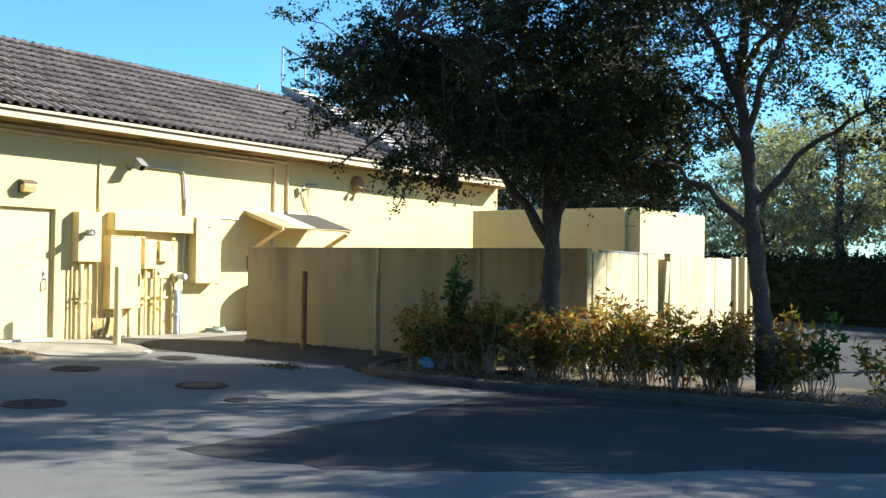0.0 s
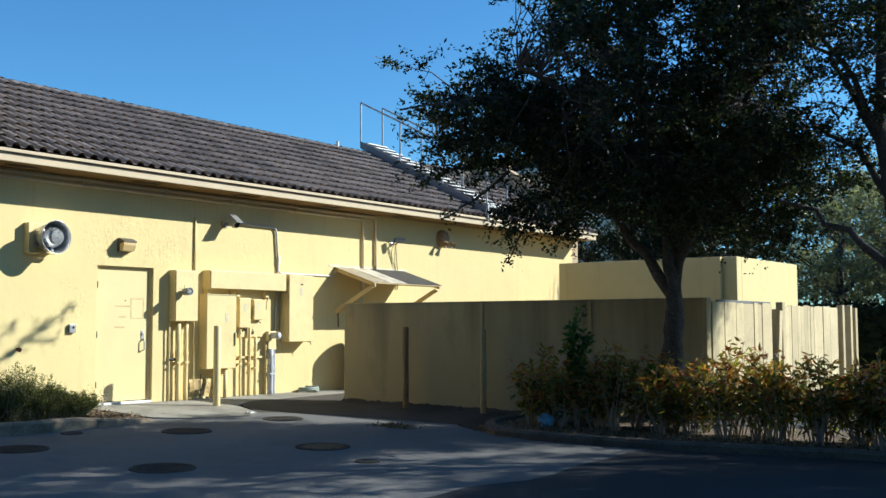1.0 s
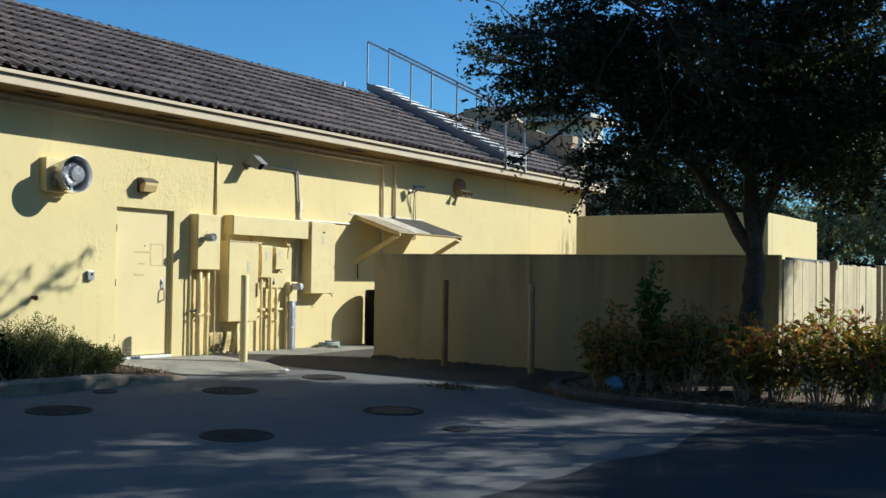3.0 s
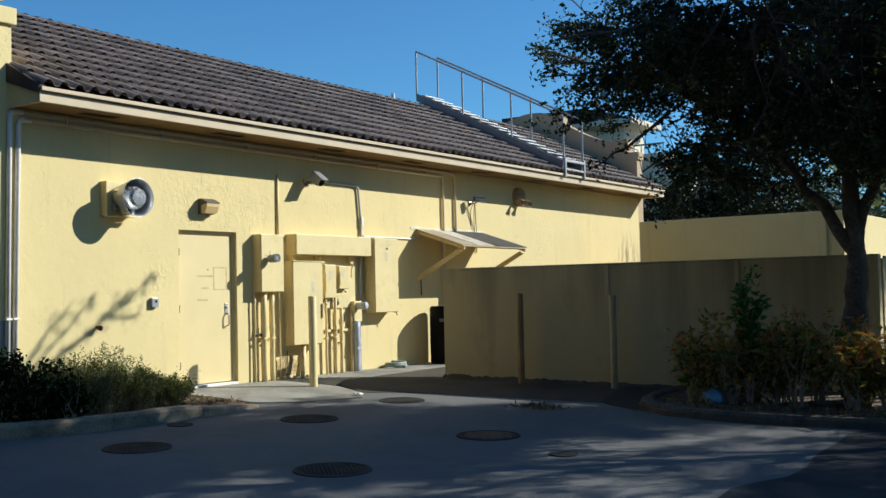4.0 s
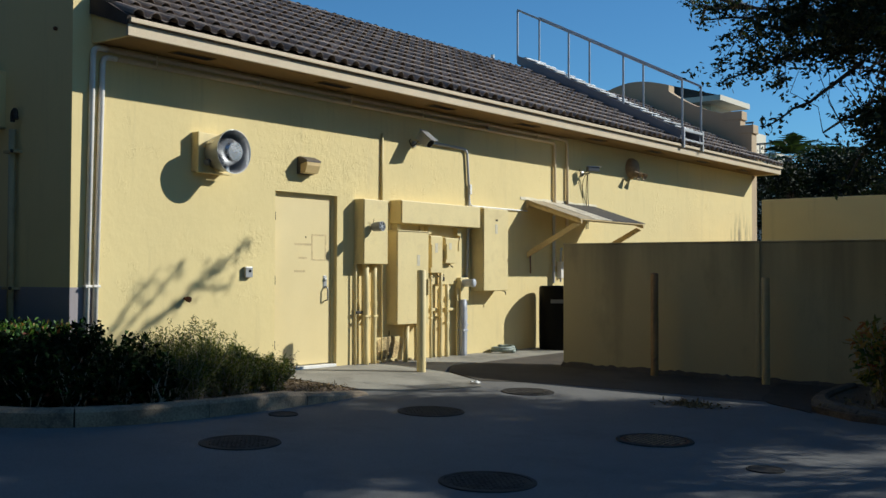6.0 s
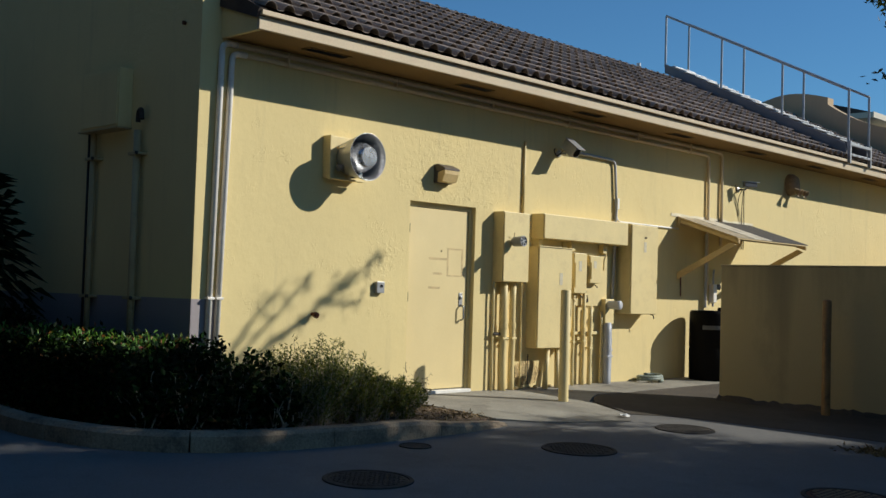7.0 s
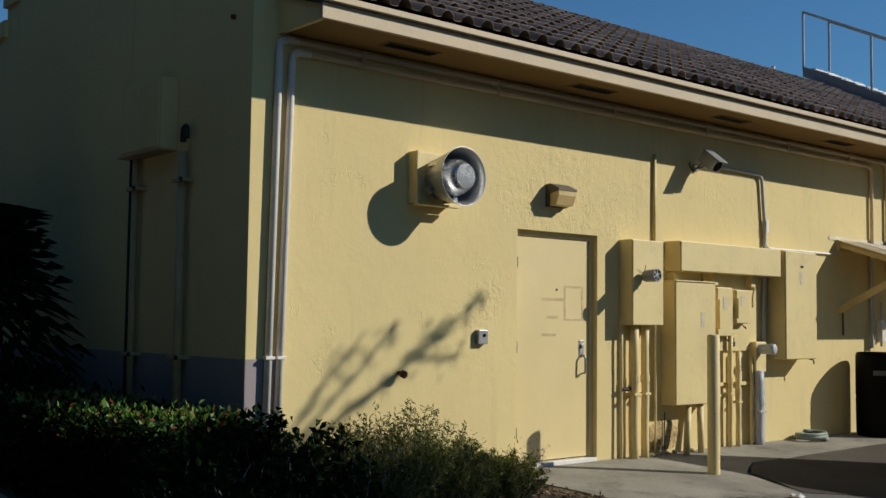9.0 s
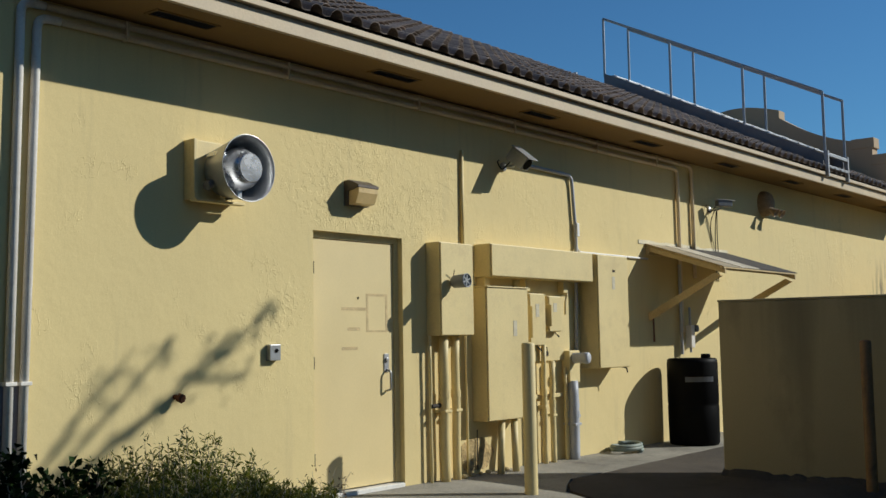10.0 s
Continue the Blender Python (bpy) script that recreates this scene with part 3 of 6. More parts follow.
# strip lies in the enclosure wall's shadow and deepens it by colour
slab("road_dark_strip", ragged([(-14.22, 11.0), (-13.85, 10.4), (-13.1, 10.06), (-12.75, 10.4), (-11.0, 10.75), (-9.6, 10.95), (-9.5, 12.7), (-13.25, 12.4), (-13.3, 15.0), (-14.25, 15.0)], 0.09), 0.010, "shade_stained_asphalt", "oil-stained asphalt with the enclosure wall shadow painted in", "road", 5, apron_top)
slab("pavement_apron", ragged([(-15.02, 8.1), (-13.55, 8.3), (-13.15, 8.8), (-12.8, 9.6), (-13.08, 9.98), (-13.85, 10.3), (-14.2, 10.9), (-14.25, 17.0), (-15.02, 17.0)], 0.03), 0.014, "concrete", "dirty concrete apron along the foot of the wall", "pavement", 5, apron_top)

# planted beds
LEFT_EDGE = [(-19.5, 4.35), (-17.6, 4.25), (-16.1, 4.15), (-15.0, 4.1), (-14.25, 4.26), (-13.78, 4.55), (-13.5, 5.0), (-13.36, 5.7), (-13.30, 6.4), (-13.25, 7.1), (-13.25, 7.6), (-13.36, 8.15)]
RIGHT_EDGE = [(-9.45, 12.45), (-9.45, 11.2), (-9.25, 10.45), (-8.75, 10.1), (-8.1, 10.02), (-7.2, 10.1), (-6.2, 10.32), (-5.2, 10.55), (-4.2, 10.75), (-3.2, 10.88), (-2.0, 11.0), (0.0, 11.15), (3.0, 11.3), (7.0, 11.5)]
BED_LEFT = []
for x, y in LEFT_EDGE:
    to = Vector((-15.6 - x, 6.2 - y)).normalized() * 0.13
    BED_LEFT.append((x + to.x, y + to.y))
slab("ground_bed_left", BED_LEFT + [(-14.3, 8.2), (-15.0, 8.1), (-15.0, 5.56), (-19.5, 5.56)], 0.06, "mulch", "dark mulch bed along the wall", "ground", 3)
slab("ground_bed_right", RIGHT_EDGE + [(7.0, 14.5), (-6.7, 13.0), (-9.4, 12.75)], 0.07, "mulch", "mulch bed with dry leaf litter", "ground", 3)


def kerb_run(name, line, label, rise=0.125, material="kerb"):
    """Cast kerb stones end to end along a line, with open joints, each worn a little differently."""
    top = thing(name, label, "kerb", kind="structure")
    pts = [Vector((x, y, 0)) for x, y in line]
    samples = []
    for a, b in zip(pts, pts[1:]):
        n = max(2, int((b - a).length / 0.22))
        samples += [a.lerp(b, k / n) for k in range(n)]
    samples.append(pts[-1])
    for _ in range(6):
        samples = [samples[0]] + [(p + q + r) / 3 for p, q, r in zip(samples, samples[1:], samples[2:])] + [samples[-1]]
    run = 5
    for s in range(0, len(samples) - 1, run):
        seg = samples[s:s + run + 1]
        if len(seg) < 2:
            continue
        bm = bmesh.new()
        rings = []
        for i, p in enumerate(seg):
            d = (seg[min(i + 1, len(seg) - 1)] - seg[max(i - 1, 0)]).normalized()
            side = Vector((-d.y, d.x, 0))
            q = p + d * (0.0012 if i == 0 else -0.0012 if i == len(seg) - 1 else 0)
            z = height(p.x, p.y)
            up = rise * min(1.0, 0.25 + 0.15 * (len(samples) - 1 - s - i)) + 0.012 * noise.noise(p * 1.7)
            j = 0.012 * noise.noise(p * 3.1)
            prof = [(-0.11 + j, -0.2), (-0.09 + j, up - 0.035), (-0.055 + j, up - 0.004), (0.04, up + 0.004), (0.075, up - 0.02), (0.08, -0.2)]
            rings.append([bm.verts.new(q + side * u + Vector((0, 0, z + h))) for u, h in prof])
        for r0, r1 in zip(rings, rings[1:]):
            for k in range(5):
                bm.faces.new((r0[k], r0[k + 1], r1[k + 1], r1[k]))
        bm.faces.new(rings[0])
        bm.faces.new(rings[-1])
        part("kerb_stone", bm, material, top, smooth=False)
    return top


slab("ground_soil_spill", ragged([(-10.4, 12.66), (-10.25, 11.9), (-10.0, 11.1), (-9.62, 10.55), (-9.2, 10.3), (-9.3, 10.6), (-9.46, 11.3), (-9.46, 12.72)], 0.10, 0.15), 0.018, "soil", "dark soil spilt round the end of the shrub bed", "ground", 2, apron_top)
kerb_run("kerb_left", LEFT_EDGE, "chipped stained concrete kerb round the wall bed", 0.16)
kerb_run("kerb_right", RIGHT_EDGE, "weathered dirty concrete kerb round the shrub bed, darkened for shade", 0.115, "kerb_shade_dirty")

# ---- building: walls, gables, roof ----
WALL, Y0, Y1 = -15.0, 5.61, 23.82
D0, D1, DH = 8.41, 9.5, 2.16                      # the door's opening
bm = bmesh.new()
box(bm, WALL - 0.25, WALL, 5.876, D0, -0.3, 3.6)
box(bm, WALL - 0.25, WALL, D1, 23.52, -0.3, 3.6)
box(bm, WALL - 0.25, WALL, D0, D1, DH, 3.6)
wall_front = tagged(part("wall_front", bm, "stucco"), "long yellow painted stucco wall in low sun", "wall", kind="structure")
tagged(part("wall_back", boxed(-20.75, -20.5, 5.876, 23.52, -0.3, 3.6), "stucco"), "yellow stucco rear wall", "wall", kind="structure")


def gable_outline():
    right = [(-15.0, 4.48), (-15.27, 4.48), (-15.27, 4.82), (-15.63, 4.82), (-15.63, 4.99)]
    for k in range(9):
        t = k / 8
        right.append((-15.63 - 1.45 * t, 4.99 + 0.67 * (0.45 * t + 0.55 * t * t)))
    right.append((-17.08, 5.82))
    for k in range(1, 7):
        a = k / 6 * math.pi / 2
        right.append((-17.08 - 0.92 * k / 6, 5.82 + 0.17 * math.sin(a)))
    left = [(-18.0 - 0.917 * (x + 18.0), z) for x, z in right[::-1]]
    return [(-15.0, -0.3)] + right + left[1:] + [(-20.75, -0.3)]


def gable(name, y0, y1, label, material="stucco", e=0.045):
    wall = tagged(part(name, prism(bmesh.new(), gable_outline(), y0, y1), material), label, "wall", kind="structure")
    for x0, x1, z in ((-15.30, -14.955, 4.48), (-15.67, -15.23, 4.82), (-20.795, -20.46, 4.48), (-20.54, -20.12, 4.82)):
        part("coping", boxed(x0, x1, y0 - e, y1 + e, z, z + 0.2, 0.012), material, wall)
    return wall


wall_gable_near = gable("wall_gable_near", Y0, 5.876, "stepped stucco gable wall in shade")
gable("wall_gable_far", 23.52, Y1, "stepped curved brown stucco parapet at the far roof end", "stucco_brown", 0.012)
# grey plinth paint, wrapped round the corner
tagged(part("trim_plinth", box(boxed(-20.75, -14.996, Y0 - 0.005, Y0, -0.3, 1.01), -15.0, -14.995, Y0 + 0.0, 5.87, -0.3, 1.01), "base_paint"), "grey-mauve painted plinth band", "trim", kind="structure")

EAVE, RIDGE = Vector((-14.365, 0, 3.672)), Vector((-18.0, 0, 5.50))
SL = (RIDGE - EAVE)
SLOPE_LEN = SL.length
SLOPE = math.atan2(SL.z, -SL.x)
deck = bmesh.new()
prism(deck, [(-14.42, 3.60), (-18.0, 5.40), (-21.58, 3.60), (-21.58, 3.52), (-18.0, 5.32), (-14.42, 3.52)], 5.88, 23.515)
roof_deck = tagged(part("roof", deck, "shingle"), "low gabled roof of brown-grey barrel tiles", "roof", kind="structure")
bm = bmesh.new()
prism(bm, [(-14.442, 3.496), (-14.44, 3.63), (-15.0, 3.9), (-15.0, 3.496)], 5.832, 5.872)
prism(bm, [(-14.442, 3.496), (-14.44, 3.63), (-15.0, 3.9), (-15.0, 3.496)], 23.53, 23.74)
part("eave_end", bm, "stucco", roof_deck)
bm = bmesh.new()
prism(bm, [(-14.41, 3.60), (-14.37, 3.69), (-15.02, 4.03), (-15.02, 3.80)], 5.80, 5.89)
part("rake_closure", bm, "shingle", roof_deck)
part("fascia", boxed(-14.44, -14.40, 5.83, 23.75, 3.50, 3.618, 0.004), "trim", roof_deck, "cream painted fascia board")
part("drip_edge", boxed(-14.44, -14.355, 5.83, 23.75, 3.626, 3.672, 0.003), "trim", roof_deck)
part("fascia", boxed(-21.60, -21.56, 5.83, 23.75, 3.50, 3.61, 0.004), "trim", roof_deck)
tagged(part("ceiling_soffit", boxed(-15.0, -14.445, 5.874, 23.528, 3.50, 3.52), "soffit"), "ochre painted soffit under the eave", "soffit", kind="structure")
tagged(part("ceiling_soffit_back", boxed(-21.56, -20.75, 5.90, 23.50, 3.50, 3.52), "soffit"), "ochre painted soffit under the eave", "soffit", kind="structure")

# ---- soffit vents ----
for k in range(8):
    y = 6.87 + 2.2 * k
    vent = thing("soffit_vent", "dark louvred strip vent set in the soffit", "vent", "soffit vents", at=(-14.68, y, 3.5))
    bm = bmesh.new()
    box(bm, -0.075, 0.075, -0.27, -0.25, -0.008, 0.0)
    box(bm, -0.075, 0.075, 0.25, 0.27, -0.008, 0.0)
    box(bm, -0.075, -0.06, -0.25, 0.25, -0.008, 0.0)
    box(bm, 0.06, 0.075, -0.25, 0.25, -0.008, 0.0)
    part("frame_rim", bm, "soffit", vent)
    part("backing", boxed(-0.06, 0.06, -0.25, 0.25, -0.003, 0.0), "black", vent)
    for i in range(4):
        bm = boxed(-0.011, 0.011, -0.25, 0.25, -0.001, 0.001)
        bmesh.ops.transform(bm, matrix=pose(-0.045 + 0.03 * i, 0, -0.006, 0, 25, 0), verts=bm.verts)
        part("slat", bm, "dark_metal", vent)

# ---- door ----
door = thing("door_1", "closed yellow steel service door with faded tape marks", "door", kind="structure", at=(WALL, 0, 0))
bm = bmesh.new()
box(bm, -0.12, -0.055, D0, D0 + 0.05, 0, DH)
box(bm, -0.12, -0.055, D1 - 0.05, D1, 0, DH)
box(bm, -0.12, -0.055, D0 + 0.05, D1 - 0.05, DH - 0.05, DH)
part("door_frame", bm, "paint", door)
leaf = part("door_leaf", boxed(-0.115, -0.068, D0 + 0.054, D1 - 0.054, 0.03, DH - 0.054, 0.003), "door_paint", door)
part("threshold", boxed(-0.24, 0.012, D0 + 0.02, D1 - 0.01, -0.2, 0.018, 0.006), "white", door, "white painted sill")
part("backing", boxed(-0.25, -0.13, D0, D1, 0, DH), "black", door)
for z in (0.3, 1.08, 1.86):
    part("hinge", tube(bmesh.new(), [(-0.055, D0 + 0.05, z - 0.05), (-0.055, D0 + 0.05, z + 0.05)], 0.009, 8), "iron", door)
bm = boxed(-0.068, -0.06, 9.315, 9.375, 0.98, 1.14, 0.003)
lock = part("lock_plate", bm, "grey_metal", door, "grey metal lock plate")
part("handle", tube(bmesh.new(), bend([(-0.06, 9.345, 1.0), (-0.015, 9.345, 0.99), (-0.012, 9.345, 0.83), (-0.06, 9.345, 0.82)], 0.03), 0.010, 8), "grey_metal", lock, "chrome pull handle")
part("spy_hole", lathe(bmesh.new(), (-0.068, 9.0, 1.62), (1, 0, 0), [(0, 0.010), (0.004, 0.010), (0.005, 0)], 10), "black", door)
part("lock_cylinder", lathe(bmesh.new(), (-0.06, 9.345, 1.09), (1, 0, 0), [(0, 0.02), (0.014, 0.02), (0.016, 0.012), (0.016, 0)], 12), "grey_metal", lock)
for y0, y1, z0, z1 in ((8.80, 9.10, 1.515, 1.54), (8.87, 9.02, 1.345, 1.37), (8.80, 8.99, 1.18, 1.205), (9.10, 9.125, 1.33, 1.66), (9.345, 9.37, 1.33, 1.66), (9.125, 9.345, 1.64, 1.66), (9.125, 9.345, 1.33, 1.345)):
    part("tape_mark", boxed(-0.0678, -0.0665, y0, y1, z0, z1), "mark", door)

# ---- wall fixtures ----
siren = thing("horn_siren", "silver metal warning horn on a square yellow backboard", "siren", at=(WALL, 7.33, 2.485))
part("backboard", boxed(0.0, 0.085, -0.21, 0.23, -0.195, 0.24, 0.006), "paint", siren)
part("side_cheek", boxed(0.085, 0.125, -0.21, -0.18, -0.195, 0.24, 0.004), "paint", siren)
part("shelf", boxed(0.085, 0.15, -0.215, 0.24, -0.215, -0.195, 0.004), "paint", siren)
bm = bmesh.new()
lathe(bm, (0.085, 0.08, 0.025), (1, 0, 0), [(0, 0), (0, 0.165), (0.012, 0.18), (0.14, 0.208), (0.26, 0.236), (0.29, 0.243), (0.296, 0.247), (0.301, 0.245), (0.296, 0.239), (0.26, 0.231), (0.14, 0.2), (0.03, 0.17), (0.03, 0.0)], 56)
horn = part("horn", bm, "alu", siren, "spun aluminium horn bell", True)
bell = part("inner_bell", lathe(bmesh.new(), (0.115, 0.08, 0.025), (1, 0, 0), [(0, 0.168), (0.10, 0.165), (0.18, 0.156), (0.235, 0.138), (0.265, 0.118), (0.278, 0.108)], 40), "alu_bright", horn, "bright domed inner bell", True)
part("face_plate", lathe(bmesh.new(), (0.39, 0.08, 0.025), (1, 0, 0), [(0, 0.108), (0.012, 0.108), (0.017, 0.103), (0.017, 0.012), (0.02, 0.009), (0.02, 0)], 40), "alu_bright", horn, "flat brushed face plate")
for a in (30, 150, 270):
    bm = boxed(0.14, 0.28, 0.13, 0.212, -0.02, 0.02, 0.004)
    bmesh.ops.transform(bm, matrix=pose(0, 0.08, 0.025, a, 0, 0), verts=bm.verts)
    part("vane", bm, "alu_bright", horn)
part("junction_bolt", lathe(bmesh.new(), (0.17, -0.10, -0.085), (0.1, -1, -0.5), [(0, 0.035), (0.045, 0.035), (0.05, 0.02), (0.05, 0)], 12), "dark_metal", horn)

lamp = thing("wall_light", "old wall pack light with a yellowed lens above the door", "wall light", at=(WALL, 8.895, 2.49))
bm = bmesh.new()
prism(bm, [(0, -0.10), (0, 0.11), (0.06, 0.115), (0.17, 0.065), (0.17, 0.045), (0.05, 0.02), (0.05, -0.10)], -0.125, 0.125)
part("housing", bm, "bronze", lamp, "bronze metal housing")
bm = bmesh.new()
prism(bm, [(0.05, -0.095), (0.05, 0.018), (0.165, 0.043), (0.165, 0.0), (0.13, -0.085)], -0.115, 0.115)
part("lens", bm, "lens", lamp, "yellowed prismatic lens")

keypad = thing("keypad", "small grey metal entry buzzer box beside the door", "keypad", at=(WALL, 7.955, 1.175))
part("case", boxed(0, 0.05, -0.055, 0.055, -0.062, 0.062, 0.006), "grey_metal", keypad)
part("button", lathe(bmesh.new(), (0.05, 0.01, 0.015), (1, 0, 0), [(0, 0.016), (0.006, 0.016), (0.008, 0.01), (0.008, 0)], 12), "black", keypad)

tap = thing("pipe_stub", "rusty capped pipe stub low on the wall", "pipe", at=(WALL, 7.05, 0.88))
part("pipe", tube(bmesh.new(), [(0, 0, 0), (0.07, 0, 0)], 0.018, 10), "rust", tap)
part("cap", lathe(bmesh.new(), (0.05, 0, -0.005), (1, 0, -0.2), [(0, 0.0), (0, 0.032), (0.035, 0.034), (0.045, 0.02), (0.045, 0)], 8), "rust", tap)


def conduit(name, label, pts, r, material="paint", clamps=(), group=""):
    """A painted pipe run with its straps."""
    c = thing(name, label, "conduit", group, at=tuple(pts[0]))
    o = Vector(pts[0])
    part("pipe", tube(bmesh.new(), [p - o for p in bend(pts, 0.09)], r, 10), material, c, smooth=True)
    for x, y, z in clamps:
        part("strap", boxed(x - o.x - r * 1.4, x - o.x + r * 1.12, y - o.y - r * 1.3, y - o.y + r * 1.3, z - o.z - 0.012, z - o.z + 0.012, 0.004), material, c)
    return c


XC = WALL + 0.034
conduit("downpipe", "white-grey conduit running down the wall corner and up to the eave", [(XC, 5.765, -0.1), (XC, 5.825, 3.45), (XC, 5.99, 3.45)], 0.03, "pipe_paint", [(XC, 5.785, 1.02)])
conduit("eave_conduit", "conduit along under the eave and down, tinted tan for bounced light", [(XC, 5.99, 3.45), (XC, 15.17, 3.45), (XC, 15.17, 2.0)], 0.025, "conduit_bounce_tint")
conduit("eave_conduit", "conduit along under the eave and down, tinted tan for bounced light", [(XC, 6.1, 3.37), (XC, 14.77, 3.37), (XC, 14.77, 1.3)], 0.025, "conduit_bounce_tint")
conduit("downpipe", "white-grey conduit running down the wall and up to the eave", [(XC, 5.86, -0.1), (XC, 5.94, 3.37), (XC, 6.1, 3.37)], 0.03, "pipe_paint", [(XC, 5.885, 1.02)])
for y in (6.6, 8.1, 9.7, 11.2, 12.8, 14.2):
    strap = thing("pipe_strap", "painted strap holding the eave conduits", "strap", "eave straps", at=(WALL, y, 3.41))
    part("strap", boxed(0.0, 0.068, -0.010, 0.010, -0.068, 0.070, 0.003), "conduit_bounce_tint", strap)
conduit("thin_conduit", "thin painted conduit stub rising from a box", [(WALL + 0.02, 10.35, 2.13), (WALL + 0.02, 10.36, 3.06)], 0.016, "paint")
conduit("camera_conduit", "grey conduit feeding the wall camera", [(WALL + 0.03, 12.28, 0.95), (WALL + 0.03, 12.34, 2.36), (WALL + 0.03, 12.28, 3.02), (WALL + 0.03, 11.25, 3.04)], 0.02, "pvc")
conduit("white_conduit", "thin white cable conduit along the wall", [(WALL + 0.02, 12.36, 2.42), (WALL + 0.02, 12.37, 2.19), (WALL + 0.02, 13.95, 2.19)], 0.012, "white")
cbox = thing("conduit_box", "white plastic conduit fitting", "junction box", at=(WALL, 12.35, 2.43))
part("body", boxed(0.01, 0.06, -0.025, 0.025, -0.075, 0.075, 0.008), "white", cbox)


def security_camera(at, aim, label, half=0.042, shell="alu"):
    c = thing("security_camera", label, "camera", "wall cameras", at=at)
    d = Vector(aim).normalized()
    part("wall_plate", lathe(bmesh.new(), (0, 0, 0), (1, 0, 0), [(0, 0.0), (0, 0.045), (0.02, 0.045), (0.03, 0.02), (0.03, 0)], 14), "grey_metal", c)
    part("bracket", tube(bmesh.new(), bend([(0.02, 0, 0), (0.14, 0, -0.01), (0.2, 0.0, 0.05)], 0.04), 0.014, 8), "grey_metal", c)
    body_at = Vector((0.2, 0, 0.07))
    side = d.cross(Vector((0, 0, 1))).normalized()
    up = side.cross(d)
    m = Matrix((d, -side, up)).transposed().to_4x4()
    m.translation = body_at
    bm = boxed(-0.09, 0.13, -half, half, -half, half, 0.01)
    bmesh.ops.transform(bm, matrix=m, verts=bm.verts)
    hull = part("housing", bm, shell, c, "boxy camera housing")
    bm = boxed(-0.10, 0.17, -half - 0.008, half + 0.008, half + 0.002, half + 0.01, 0.003)
    bmesh.ops.transform(bm, matrix=m, verts=bm.verts)
    part("sun_shield", bm, "grey_metal", hull)
    bm = lathe(bmesh.new(), (0.13, 0, 0), (1, 0, 0), [(0, half * 0.86), (0.004, half * 0.86), (0.003, half * 0.5), (0.003, 0)], 14)
    bmesh.ops.transform(bm, matrix=m, verts=bm.verts)
    part("lens", bm, "black", hull)
    part("cable", tube(bmesh.new(), bend([(0.12, 0.0, 0.06), (0.06, -0.1, -0.06), (0.02, -0.12, 0.04), (0.0, -0.06, 0.06)], 0.05), 0.006, 6), "black", c)
    return c


security_camera((WALL, 11.05, 2.98), (0.62, 0.02, -0.5), "silver box camera on a wall bracket", 0.07)
# dark shell stands in for the eave's shade on a light grey housing
cam_two = security_camera((WALL, 15.72, 2.93), (0.55, 0.9, -0.02), "small camera with loose dangling cables, shell darkened for eave shade", 0.04, "dark_metal")
for dy, low in ((-0.05, -0.42), (0.06, -0.95), (0.12, -0.95)):
    part("cable", tube(bmesh.new(), bend([(0.10, dy * 0.3, 0.0), (0.05, dy, low * 0.3), (0.015, dy * 1.3 + 0.06, low * 0.7), (0.01, dy + 0.08, low)], 0.1), 0.006, 6), "black", cam_two)

sconce = thing("wall_vent_hood", "rusty brown hooded fixture high on the wall", "wall vent", at=(WALL, 17.52, 3.15))
part("body", lathe(bmesh.new(), (0, 0, 0.02), (1, 0, 0), [(0, 0.19), (0.06, 0.185), (0.12, 0.15), (0.15, 0.09), (0.16, 0)], 24), "hood", sconce, smooth=True)
part("lamp_head", lathe(bmesh.new(), (0.14, -0.1, -0.07), (1, 0, -0.7), [(0, 0.03), (0.05, 0.035), (0.13, 0.07), (0.13, 0.06), (0.06, 0.0)], 14), "hood", sconce)
part("lamp_head", lathe(bmesh.new(), (0.14, 0.13, -0.07), (1, 0, -0.7), [(0, 0.03), (0.05, 0.035), (0.13, 0.07), (0.13, 0.06), (0.06, 0.0)], 14), "hood", sconce)


def cabinet(name, label, y0, y1, z0, z1, d, back=0.0, door_gap=0.0, drip=0.0, material="paint"):
    """A painted sheet metal box on the wall with a slightly proud cover."""
    c = thing(name, label, "electrical box", "electrical gear", at=(WALL, (y0 + y1) / 2, z0))
    w, h = (y1 - y0) / 2, z1 - z0
    part("body", boxed(back, d - 0.015, -w, w, 0, h, 0.006), material, c)
    part("cover", boxed(d - 0.015 + 0.002, d, -w + 0.006, w - 0.006, 0.006, h - 0.006, 0.005), material, c)
    if drip:
        part("rain_lip", boxed(back, d + drip, -w - 0.006, w + 0.006, h, h + 0.012, 0.003), material, c)
    return c


box_one = cabinet("electrical_box", "yellow painted metal cabinet with a small grey floodlight", 9.82, 10.30, 1.29, 2.14, 0.18)
spot = thing("spotlight", "small grey cylinder spotlight on the cabinet", "spotlight", at=(WALL + 0.18, 9.975, 1.765))
part("arm", tube(bmesh.new(), [(-0.006, 0, 0), (0.06, 0.0, 0.005)], 0.02, 8), "grey_metal", spot)
AX = (1.0, 0.0, 0.04)
bm = lathe(bmesh.new(), (0.03, -0.02, 0.01), AX, [(0, 0), (0, 0.045), (0.02, 0.058), (0.15, 0.062), (0.165, 0.064), (0.168, 0.058), (0.10, 0.052), (0.07, 0.0)], 28)
part("head", bm, "spot_metal", spot, smooth=True)
part("lens", lathe(bmesh.new(), (0.10, 0.01, 0.014), AX, [(0, 0.05), (0.006, 0.03), (0.008, 0)], 20), "glass_dark", spot)
